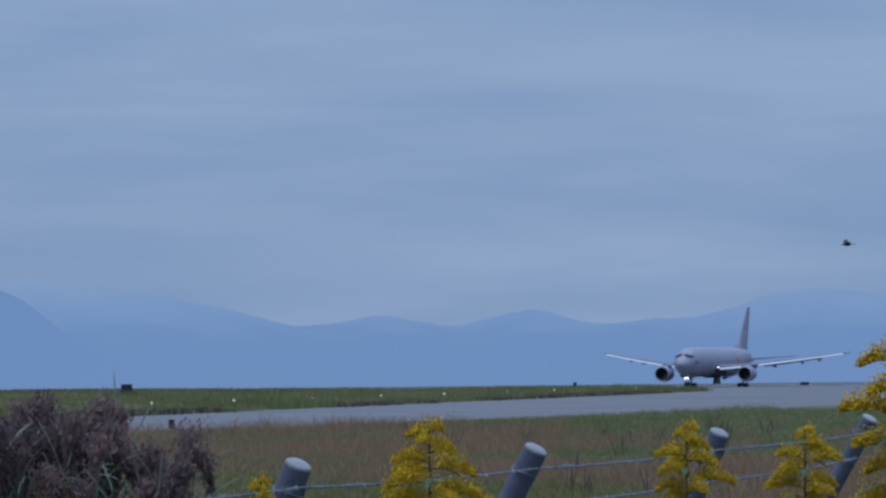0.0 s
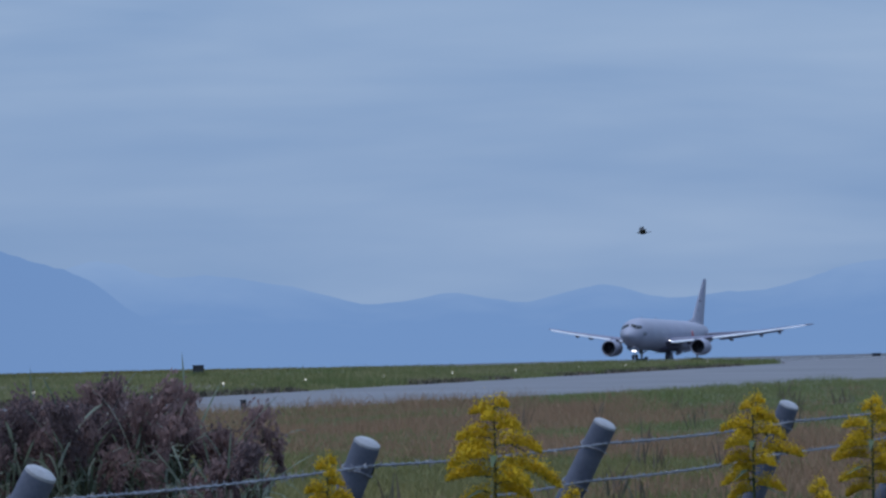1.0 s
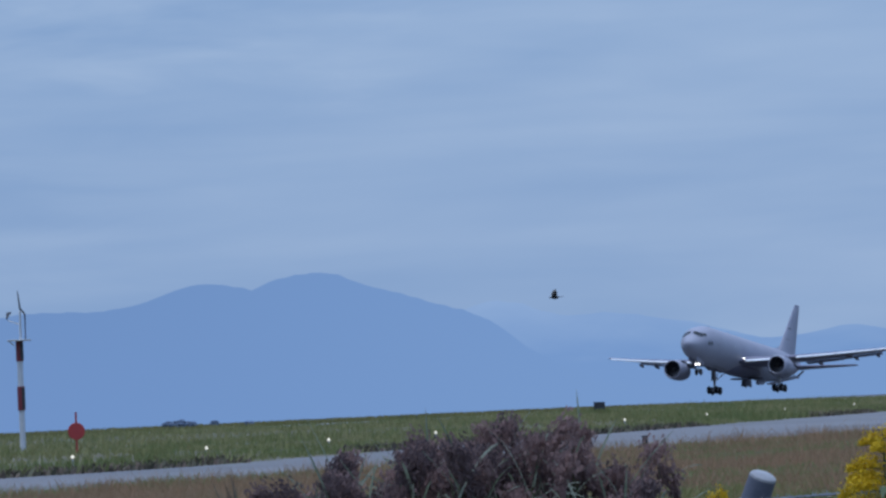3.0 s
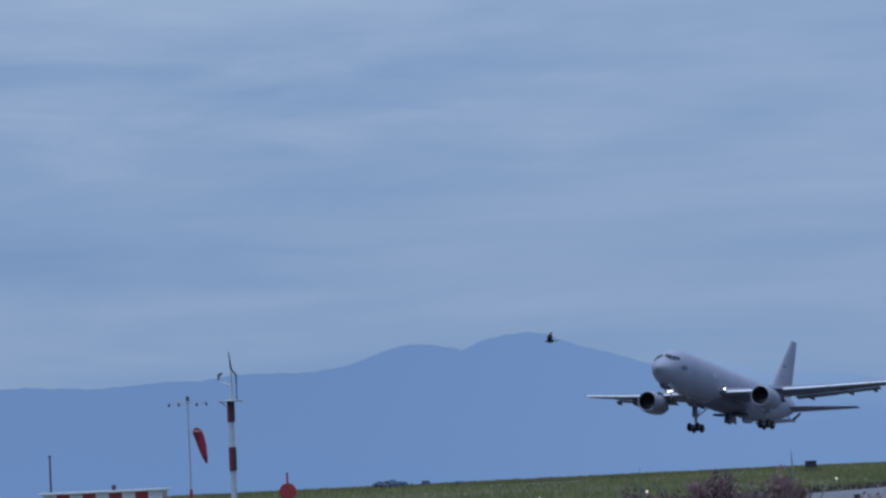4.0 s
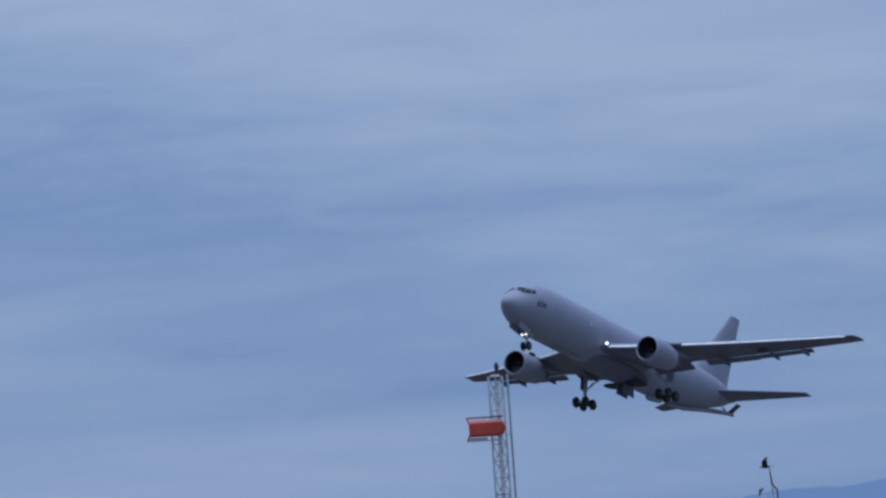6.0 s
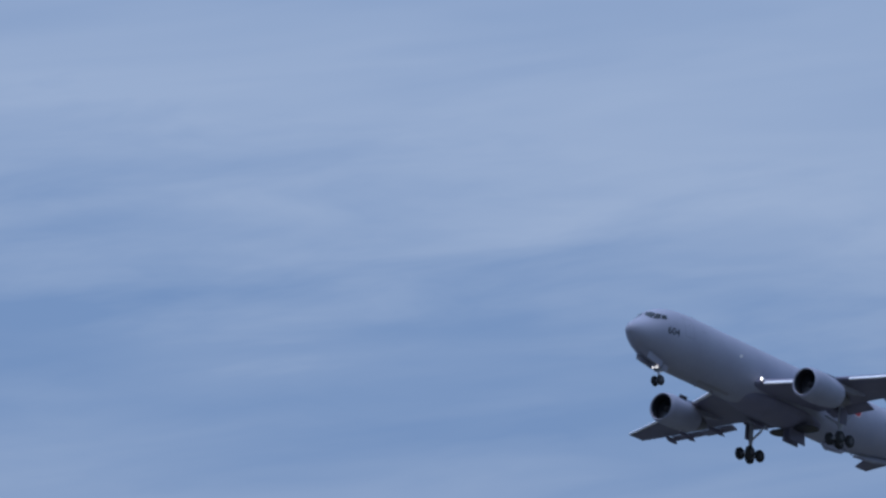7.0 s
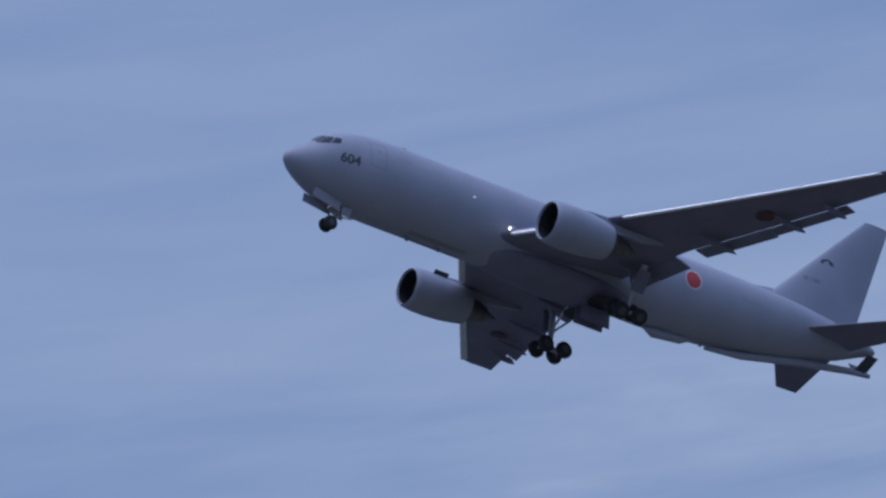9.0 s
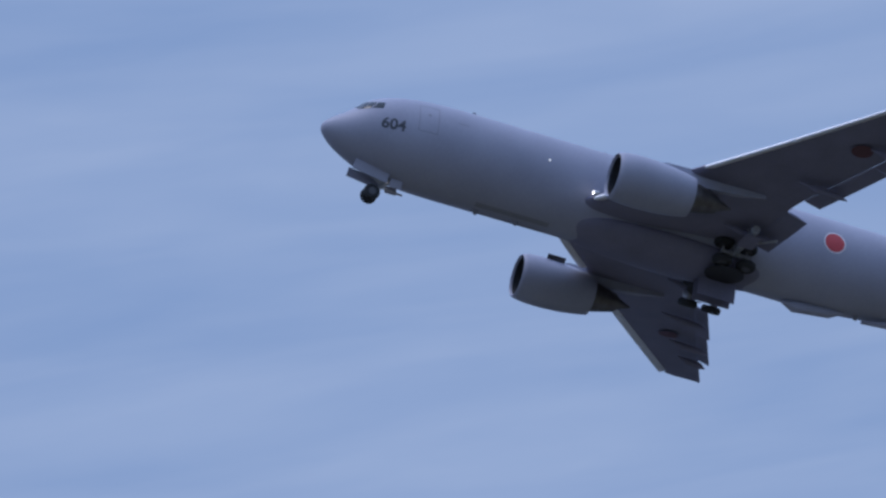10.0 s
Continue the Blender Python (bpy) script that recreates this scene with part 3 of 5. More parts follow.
        return [Vector((p.z - 0, p.y, z)) for p in airfoil(le, te, 0, 0, 0.10 - 0.015 * u)]
    fin_rings = []
    for k in range(13):
        u = k / 12
        ring = fin_ring(u)
        fin_rings.append(ring)
    fin = part("fin", loft(fin_rings), M_PAINT, plane, "swept grey fin")
    part("fin_fillet", loft([[Vector((w * c, s - REF, z + 0.25 * h * d)) for c, d in ((1, 0), (0, 1), (-1, 0), (0, -1))] for s, z, w, h in ((33.8, 2.64, 0.02, 0.1), (36.0, 2.66, 0.09, 0.5), (37.6, 2.72, 0.16, 1.3), (38.6, 2.8, 0.2, 1.6))]), M_PAINT, fin)
    for side in (1, -1):
        # badge and lettering bars on the fin
        def fin_x(s, z):
            u = (z - 2.2) / 8.15
            le, te = 37.7 + 7.9 * u, 45.5 + 2.1 * u
            c = (s - le) / (te - le)
            t = 5 * (0.10 - 0.015 * u) * (0.2969 * math.sqrt(max(c, 0)) - 0.126 * c - 0.3516 * c * c + 0.2843 * c ** 3 - 0.1036 * c ** 4)
            camb = 0.08 * c * (1 - c)
            return ((camb + t) if side > 0 else (camb - 0.9 * t)) * (te - le)
        def fin_poly(pts):
            bm = bmesh.new()
            bm.faces.new([bm.verts.new((fin_x(s, z) + side * 0.012, s - REF, z)) for s, z in pts])
            return bm
        part("fin_badge", fin_poly([(42.6 + 0.55 * math.cos(a), 6.15 + 0.42 * math.sin(a)) for a in (0, 0.5, 1.0, 1.57, 2.2, 2.8, 3.14)]), M_MARK, fin, "dark rounded badge shape", False)
        for s0, s1 in ((40.75, 41.1), (41.3, 41.42), (41.55, 42.05)):
            part("lettering_bar", fin_poly([(s0, 4.55), (s1, 4.55), (s1, 4.8), (s0, 4.8)]), M_SEAM, fin, "grey bar", False)
        rings = []
        for k in range(9):
            u = k / 8
            rings.append(airfoil(39.2 + 6.9 * u, 44.5 + 3.35 * u, side * (0.4 + 8.8 * u), 0.35 + 0.7 * u, 0.09))
        part("tailplane", loft(rings), M_PAINT_SHADED, plane, "swept grey tailplane")
        # wing, slat, flaps
        thick = lambda y: lerp(y, ((0, 0.135), (8, 0.11), (23.8, 0.09)))
        rings = wing_span(side, 0.5, 23.55, wing_le, wing_te, wing_z, thick, 26)
        rings.append(airfoil(wing_le(23.8) + 0.5, wing_te(23.8) - 0.05, side * 23.8, wing_z(23.8), 0.03))
        wing = part("wing", loft(rings), M_PAINT_SHADED, plane, "swept grey wing")
        for y0, y1 in ((3.0, 7.0), (9.2, 14.0), (14.1, 18.9), (19.0, 23.0)):
            rr = []
            for k in range(7):
                y = y0 + (y1 - y0) * k / 6
                ch = wing_te(y) - wing_le(y)
                rr.append(airfoil(wing_le(y) - 0.28, wing_le(y) + 0.075 * ch + 0.25, side * y, wing_z(y) - 0.14, 0.30, 8, -0.30))
            part("slat", loft(rr), M_LIP, wing, "pale metal leading-edge slat")
        for y0, y1, ch, drop in ((2.9, 6.9, 1.25, 0.27), (8.5, 13.45, 0.92, 0.27), (13.5, 18.7, 0.76, 0.27)):
            rr = []
            for k in range(6):
                y = y0 + (y1 - y0) * k / 5
                rr.append(airfoil(wing_te(y) - 0.04, wing_te(y) + ch, side * y, wing_z(y) - 0.11, 0.11, 8, drop))
            part("flap", loft(rr), M_PAINT_SHADED, wing, "lowered trailing-edge flap")
        for y, ln in ((4.4, 3.6), (10.6, 3.2), (15.4, 2.7), (18.3, 2.0)):
            te, z = wing_te(y), wing_z(y)
            part("flap_fairing", tube([(side * y, te - ln * 0.65 - REF, z - 0.35), (side * y, te - ln * 0.3 - REF, z - 0.52), (side * y, te + 0.2 - REF, z - 0.56), (side * y, te + ln * 0.27 - REF, z - 0.66)], [0.05, 0.22, 0.20, 0.03], 10), M_PAINT_SHADED, wing)
        # roundel under the wing, its red darkened to paint in the shade there
        bm = bmesh.new()
        y0, s0 = 14.8, 27.0
        bm.faces.new([bm.verts.new((side * (y0 + 0.6 * math.cos(a)), s0 + 0.6 * math.sin(a) - REF, wing_z(y0 + 0.6 * math.cos(a)) - 0.036 * (wing_te(y0) - wing_le(y0)) - 0.05)) for a in (k * math.pi / 16 for k in range(32))])
        part("wing_roundel", bm, M_DIMRED, wing, "red disc under the wing, darkened as in shade", False)
        housing = part("root_lamp", box((0.46, 0.34, 0.20), (side * 2.82, 16.0 - REF, -1.02), 0.06, Euler((0, 0, -side * 0.4)).to_matrix()), M_LIP, wing, "pale lamp housing in the wing root")
        part("lens", disc_solid(0.10, 0.03, 16, (side * 2.82, 15.82 - REF, -1.02), 'Y', 0.005), M_LAMP, housing, "bright lit landing lamp lens")
        # engine
        ex, ez, es = side * 7.95, -2.18, 15.25 - REF
        eng = part("engine_nacelle", body_of_revolution([(0.10, 1.16), (0.0, 1.22), (0.05, 1.29), (0.3, 1.37), (0.9, 1.44), (1.8, 1.45), (3.0, 1.38), (4.0, 1.24), (4.55, 1.13), (4.5, 1.08), (3.6, 1.1)], (ex, es, ez), 44), M_PAINT, plane, "round grey engine nacelle")
        part("inlet_lip", body_of_revolution([(0.14, 1.155), (0.03, 1.18), (-0.02, 1.225), (0.03, 1.285), (0.22, 1.355)], (ex, es, ez), 44), M_PAINT, eng, "bare metal inlet lip")
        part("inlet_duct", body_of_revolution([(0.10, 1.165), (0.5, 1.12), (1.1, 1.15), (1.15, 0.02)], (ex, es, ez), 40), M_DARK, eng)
        bm = bmesh.new()
        for k in range(24):
            a = 2 * math.pi * k / 24
            c, s_ = math.cos(a), math.sin(a)
            c2, s2 = math.cos(a + 0.2), math.sin(a + 0.2)
            bm.faces.new([bm.verts.new(v) for v in ((ex + 0.3 * c, es + 1.0, ez + 0.3 * s_), (ex + 1.12 * c, es + 0.95, ez + 1.12 * s_), (ex + 1.12 * c2, es + 1.08, ez + 1.12 * s2), (ex + 0.3 * c2, es + 1.08, ez + 0.3 * s2))])
        part("fan", bm, M_FAN, eng, "dark fan blades", False)
        part("spinner", body_of_revolution([(0.55, 0.01), (0.7, 0.14), (1.0, 0.32)], (ex, es, ez), 20), M_FAN, eng)
        part("core_nozzle", body_of_revolution([(3.4, 0.98), (4.6, 0.92), (5.6, 0.66), (6.1, 0.52), (6.0, 0.45), (6.4, 0.30), (7.0, 0.05)], (ex, es, ez), 32), M_NOZZLE, eng, "heat-stained exhaust cone")
        py = 7.95
        part("pylon", loft([[Vector((ex + w * c, s - REF, zz)) for c, zz in ((1, z0), (1, z1), (-1, z1), (-1, z0))] for s, w, z0, z1 in ((16.6, 0.05, -1.05, -0.92), (18.2, 0.2, -1.3, -0.62), (20.2, 0.24, -1.5, -0.55), (22.6, 0.16, -1.25, -0.6), (24.2, 0.03, -0.95, -0.7))]), M_PAINT, plane, "engine pylon")
        part("strake", box((0.04, 1.1, 0.4), (ex - side * 0.95, es + 1.9, ez + 1.22), 0.01, Euler((0, -side * 0.65, 0)).to_matrix()), M_MARK, eng, "dark vortex strake")
    # boom under the tail
    boom = part("refuelling_boom", tube([(0, 33.6 - REF, -2.75), (0, 36.5 - REF, -2.35), (0, 41.0 - REF, -1.35), (0, 45.5 - REF, -0.55), (0, 47.1 - REF, -0.42)], [0.12, 0.26, 0.27, 0.24, 0.16], 14), M_PAINT, plane, "stowed tail boom")
    for side in (1, -1):
        part("boom_vane", loft([[Vector((side * (0.1 + 0.95 * u) + p.z * 0.7, p.y, -0.45 + 0.95 * u)) for p in airfoil(45.7 + 0.35 * u, 46.7 + 0.25 * u, 0, 0, 0.12, 6)] for u in (0, 0.5, 1)]), M_MARK, boom, "dark control vane")
    part("camera_fairing", tube([(0, 28.6 - REF, -2.9), (0, 29.4 - REF, -3.0), (0, 31.6 - REF, -2.78), (0, 32.6 - REF, -2.5)], [0.05, 0.34, 0.3, 0.05], 12), M_PAINT, plane)
    for s, z, h in ((10.0, -2.71, 0.35), (12.4, -2.71, 0.3), (30.9, -2.65, 0.3), (33.2, -2.45, 0.32), (9.0, 2.7, 0.35), (17.0, 2.7, 0.3)):
        sg = 1 if z > 0 else -1
        part("blade_antenna", loft([[Vector((0.02 * c, s - REF + d * w, z + sg * zz)) for c, d in ((1, 0), (0, 1), (-1, 0), (0, -1))] for zz, w in ((-0.08, 0.22), (h, 0.1))]), M_SEAM, plane)

    # landing gear: each strut swings about its hinge
    def wheel(r, w, at, parent):
        tyre = part("tyre", disc_solid(r, w, 28, at, 'X', 0.1), M_TYRE, parent, "black tyre")
        part("rim", disc_solid(r * 0.5, w + 0.03, 20, at, 'X', 0.02), M_RIM, tyre, "dark metal wheel rim")
    ng = part("nose_gear", tube([(0, 0.05, 0.1), (0, 0, -0.9), (0, -0.05, -1.68)], [0.13, 0.11, 0.08], 12), M_STEEL, plane, "nose landing gear leg")
    ng.location = (0, 4.95 - REF, -2.34)
    part("axle", tube([(-0.42, -0.05, -1.68), (0.42, -0.05, -1.68)], 0.06, 10), M_STEEL, ng)
    part("drag_brace", tube([(0, 1.1, -0.2), (0, 0.05, -0.9)], 0.06, 8), M_STEEL, ng)
    for x in (-0.32, 0.32):
        wheel(0.47, 0.30, (x, -0.05, -1.68), ng)
    for x in (-0.22, 0.22):
        lamp = part("taxi_lamp", tube([(x, -0.62, -0.62), (x, 0.02, -0.60)], [0.155, 0.15], 18, False), M_STEEL, ng, "lamp housing")
        part("lens", disc_solid(0.14, 0.02, 18, (x, -0.24, -0.61), 'Y'), M_LAMP, lamp, "bright lit lamp lens")
    for side in (1, -1):
        part("nose_gear_door", box((0.05, 2.1, 0.62), (side * 0.62, 3.55 - REF, -2.52), 0.015, Euler((-0.16, side * 0.15, 0)).to_matrix()), M_PAINT, plane, "open nose gear door")
        part("nose_gear_door", box((0.04, 0.7, 0.5), (side * 0.5, 5.1 - REF, -2.85), 0.015, Euler((0, side * 0.25, 0)).to_matrix()), M_PAINT, plane, "open nose gear door")
    gears = []
    for side in (1, -1):
        mg = part("main_gear", tube([(0, 0, 0.5), (0, 0, -1.4), (0, 0, -2.7)], [0.24, 0.2, 0.13], 14), M_STEEL, plane, "main landing gear leg")
        mg.location = (side * 5.0, 24.75 - REF, -1.72)
        part("bogie_beam", tube([(0, -0.85, -2.72), (0, 0.85, -2.72)], 0.13, 10), M_STEEL, mg)
        part("side_brace", tube([(-side * 1.7, 0.0, -0.2), (0, 0, -1.4)], 0.08, 8), M_STEEL, mg)
        part("drag_brace", tube([(0, 1.5, -0.1), (0, 0, -1.5)], 0.07, 8), M_STEEL, mg)
        part("leg_door", box((0.05, 1.0, 1.5), (side * 0.30, 0, -0.55), 0.02), M_PAINT_SHADED, mg, "gear leg door")
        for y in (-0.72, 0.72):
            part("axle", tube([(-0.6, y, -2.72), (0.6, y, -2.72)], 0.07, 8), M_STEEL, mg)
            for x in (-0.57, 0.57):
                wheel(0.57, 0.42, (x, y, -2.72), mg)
        # flat near-black disc paints in the shade of the open bay
        part("wheel_bay_shade", disc_solid(1.15, 0.06, 24, (side * 1.35, 24.6 - REF, -2.93), 'Z', 0.02), M_DARK, plane, "flat near-black disc painting the shade of the open wheel bay")
        part("bay_door", box((0.06, 2.3, 1.25), (side * 0.35, 24.6 - REF, -3.5), 0.03, Euler((0, -side * 0.1, 0)).to_matrix()), M_PAINT_SHADED, plane, "hanging gear bay door")
        gears.append(mg)
    return plane, ng, gears


aircraft, nose_gear, main_gears = build_aircraft()


# ---- airfield things ----
def edge_light(at):
    t = thing("taxiway_light", "white taxiway edge light on a short stake", "light", "taxiway edge lights")
    t.location = at
    part("stake", tube([(0, 0, -0.1), (0, 0, 0.3)], [0.05, 0.04], 8), M_GALV, t)
    part("dome", body_dome(0.08, 0.30), M_DOME, t, "bright white dome")
    return t


def body_dome(r, z0):
    rings = [[Vector((q * math.cos(a), q * math.sin(a), z0 + h)) for a in (k * math.pi / 6 for k in range(12))] for q, h in ((r, 0), (r, 0.06), (r * 0.8, 0.12), (r * 0.3, 0.16))]
    return loft(rings)


M_DOME = glow("lit_white_dome", (1.0, 1.0, 0.95), 0.9)
first = edge_light((far_edge(219) - 6.1, 219, 0.30))
for y in (242, 267, 293, 352, 385, 422, 461, 503, 553, 597, 692):
    copy_thing(first, pose(far_edge(y) - 6.1 - 0.002 * (y - 219), y, 0.30))


def cabinet(name, at, w, d, h, label):
    t = thing(name, label, "cabinet")
    t.location = at
    part("body", box((w, d, h), (0, 0, h / 2), 0.04), M_BOX, t)
    part("lid", box((w + 0.1, d + 0.1, 0.08), (0, 0, h + 0.03), 0.03), M_BOX, t)
    part("plinth", box((w * 0.9, d * 0.9, 0.5), (0, 0, -0.15), 0.02), M_CONCRETE, t)
    t.rotation_euler.z = radians(22)


cabinet("equipment_cabinet", polar(22.19, 540, 0.35), 1.15, 1.0, 1.28, "dark equipment cabinet standing in the airfield grass")
cabinet("low_cabinet", polar(24.30, 560, 0.35), 2.0, 1.0, 0.52, "low dark cabinet standing in the airfield grass")
cabinet("edge_marker", polar(21.70, 262, 0.0), 0.28, 0.2, 0.42, "small black marker box beside the taxiway")
cabinet("runway_marker", polar(17.27, 790, 0.1), 0.5, 0.4, 1.1, "small dark marker box beside the runway")
cabinet("far_cabinet", polar(14.75, 1080, 0.0), 1.7, 1.4, 0.6, "low dark cabinet far along the runway")


def disc_marker():
    t = thing("disc_marker", "round red marker board on a thin post", "sign")
    t.location = polar(27.93, 280)
    t.rotation_euler.z = radians(27.9)
    part("post", tube([(0, 0, -0.2), (0, 0, 2.78)], 0.055, 8), M_REDP, t, "thin dark red post")
    part("board", disc_solid(0.46, 0.05, 32, (0, -0.09, 1.76), 'Y', 0.015), M_REDP, t, "round red board")
    for z in (1.55, 1.97):
        part("clamp", box((0.2, 0.1, 0.06), (0, -0.03, z), 0.01), M_GALV, t)


def windsock():
    t = thing("windsock", "limp red windsock on a pole with lamp arms", "windsock")
    t.location = polar(28.99, 350)
    t.rotation_euler.z = radians(29)
    part("pole", tube([(0, 0, 1.9), (0, 0, 7.85)], [0.06, 0.04], 10), M_GALV, t, "thin grey pole")
    part("lower_pole", tube([(0, 0, -0.2), (0, 0, 1.9)], 0.11, 10), M_REDP, t, "red lower pole")
    arm = part("lamp_arm", tube([(-1.25, 0, 7.72), (1.25, 0, 7.72)], 0.024, 8), M_GALV, t)
    part("lamp_arm", tube([(-0.6, -0.7, 7.70), (0.6, 0.7, 7.74)], 0.024, 8), M_GALV, t)
    part("beacon", tube([(0, 0, 7.85), (0, 0, 8.15)], [0.14, 0.08], 10), M_BOX, t, "dark beacon")
    for x, y in ((-1.25, 0), (1.25, 0), (-0.6, -0.7), (0.6, 0.7)):
        part("floodlamp", tube([(x, y, 7.72), (x, y, 7.5)], [0.05, 0.09], 10), M_BOX, arm, "dark floodlamp")
    part("hoop", tube([(0.56 + 0.31 * math.cos(a) - 0.05, 0.31 * math.sin(a), 5.80) for a in (k * math.pi / 8 for k in range(17))], 0.03, 6), M_GALV, t)
    part("hoop_stay", tube([(0, 0, 5.75), (0.3, 0, 5.85)], 0.03, 6), M_GALV, t)
    rings = []
    for k in range(13):
        u = k / 12
        r = lerp(u, ((0, 0.14), (0.04, 0.26), (0.12, 0.34), (0.5, 0.30), (0.85, 0.17), (1, 0.05)))
        c = Vector((0.50 + 0.62 * u, 0.05 * math.sin(5 * u), 6.02 - 2.40 * u))
        rings.append([c + Vector(((r * (1 + 0.14 * math.sin(3 * a + 4 * u))) * math.cos(a), 0.75 * r * math.sin(a), 0.10 * r * math.sin(2 * a + u))) for a in (2 * math.pi * j / 18 for j in range(18))])
    part("sock", loft(rings, False), M_SOCK, t, "limp dark red cloth sock")


def wind_mast():
    t = thing("wind_mast", "red and white banded mast with wind instruments", "mast")
    t.location = polar(28.52, 362)
    t.rotation_euler.z = radians(28.5)
    for k, (z0, z1, m) in enumerate(((-0.3, 3.05, M_PALE), (3.05, 4.7, M_DARKRED), (4.7, 6.45, M_PALE), (6.45, 7.85, M_DARKRED))):
        seg = part("mast_section", tube([(0, 0, z0), (0, 0, z1)], 0.20 if m is M_PALE else 0.26, 16), m, t, "dark red painted section" if m is M_DARKRED else "white painted section")
        if m is M_DARKRED:
            part("cable_box", box((0.22, 0.2, (z1 - z0) * 0.9), (0.16, -0.2, (z0 + z1) / 2), 0.03), M_BOX, seg, "dark cable box")
    part("platform", disc_solid(0.85, 0.1, 24, (0, 0, 7.9), 'Z', 0.03), M_GALV, t, "round grey platform")
    part("bracket", tube([(-0.8, 0, 7.95), (-0.35, 0, 7.55)], 0.04, 6), M_GALV, t)
    part("upper_mast", tube([(0.1, 0, 7.9), (0.12, 0, 9.9), (0.32, 0, 9.95)], [0.10, 0.07, 0.04], 10), M_PALE, t, "thin white top mast")
    part("lightning_rod", tube([(0.45, 0, 7.9), (0.45, 0, 9.7), (0.12, 0, 10.1), (0.0, 0, 11.3)], [0.04, 0.06, 0.07, 0.03], 8), M_BOX, t, "dark rod")
    arm = part("instrument_arm", tube([(0.1, 0, 9.0), (-0.75, 0, 9.3)], 0.04, 6), M_WHITE, t)
    part("wind_vane", tube([(-0.8, -0.2, 9.4), (-0.72, 0.15, 9.75), (-0.5, 0.4, 9.85)], [0.06, 0.12, 0.05], 8), M_BOX, arm, "dark wind vane")


def antenna_tower():
    t = thing("antenna_tower", "white lattice tower with three orange antenna boxes", "tower")
    t.location = polar(31.45, 268)
    t.rotation_euler.z = radians(31.4)
    H, w = 14.7, 0.38
    feet = [(w * math.cos(a), w * math.sin(a)) for a in (radians(d) for d in (200, 340, 90))]
    for x, y in feet:
        part("leg", tube([(x * 1.15, y * 1.15, -0.2), (x, y, H)], [0.06, 0.05], 8), M_PALE, t, "white steel leg")
    n = 17
    for k in range(n):
        z0, z1 = H * k / n, H * (k + 1) / n
        for i in range(3):
            (x0, y0), (x1, y1) = feet[i], feet[(i + 1) % 3]
            if k % 2:
                x0, y0, x1, y1 = x1, y1, x0, y0
            part("brace", tube([(x0, y0, z0), (x1, y1, z1)], 0.028, 5), M_GALV, t)
            part("ring_bar", tube([(x0, y0, z1), (x1, y1, z1)], 0.028, 5), M_DIMRED if k % 4 == 1 else M_GALV, t)
    part("cable_run", box((0.22, 0.1, H - 0.5), (0.03, 0.05, H / 2 - 0.1), 0.02), M_WHITE, t, "white cable duct")
    part("ladder_rail", tube([(0.66, -0.05, -0.1), (0.62, -0.05, H + 0.1)], 0.06, 8), M_GALV, t, "grey conduit pipe")
    for k in range(7):
        part("standoff", tube([(0.30, -0.05, 1.2 + 2.1 * k), (0.62, -0.05, 1.2 + 2.1 * k)], 0.025, 5), M_GALV, t)
    top = part("top_cap", box((0.5, 0.5, 0.12), (0, 0, H + 0.05), 0.03), M_WHITE, t)
    part("obstruction_lamp", tube([(0.1, 0, H + 0.1), (0.1, 0, H + 0.55), (0.1, 0, H + 0.75)], [0.06, 0.13, 0.05], 10), M_BOX, top, "dark lamp on the top")
    for z in (12.05, 7.80, 3.55):
        a = part("antenna_box", loft([[Vector((x, -0.75 + 0.30 * c * f, z + 0.40 * s * f)) for c, s in ((1, 0.75), (0.7, 1), (-0.7, 1), (-1, 0.75), (-1, -0.75), (-0.7, -1), (0.7, -1), (1, -0.75))] for x, f in ((-1.52, 0.9), (-1.46, 1), (0.10, 1), (0.25, 0.7), (0.36, 0.2))]), M_ORANGE, t, "long orange antenna box")
        for s in (1, -1):
            part("reflector_bar", box((1.9, 0.08, 0.07), (-0.68, -0.35, z + s * 0.60), 0.015), M_BOX if s > 0 else M_WHITE, a, "dark reflector bar" if s > 0 else "white reflector bar")
            part("reflector_bar", box((1.0, 0.05, 0.12), (-1.1, -0.5, z + s * 0.50), 0.01), M_WHITE, a, "white reflector bar")
            part("end_bar", tube([(-1.62, -0.45, z + s * 0.60), (-1.48, -0.75, z + s * 0.25)], 0.045, 6), M_REDP, a, "red end bracket")
            part("mount", tube([(0, -0.2, z + s * 0.3), (-0.1, -0.75, z + s * 0.3)], 0.04, 6), M_GALV, a)


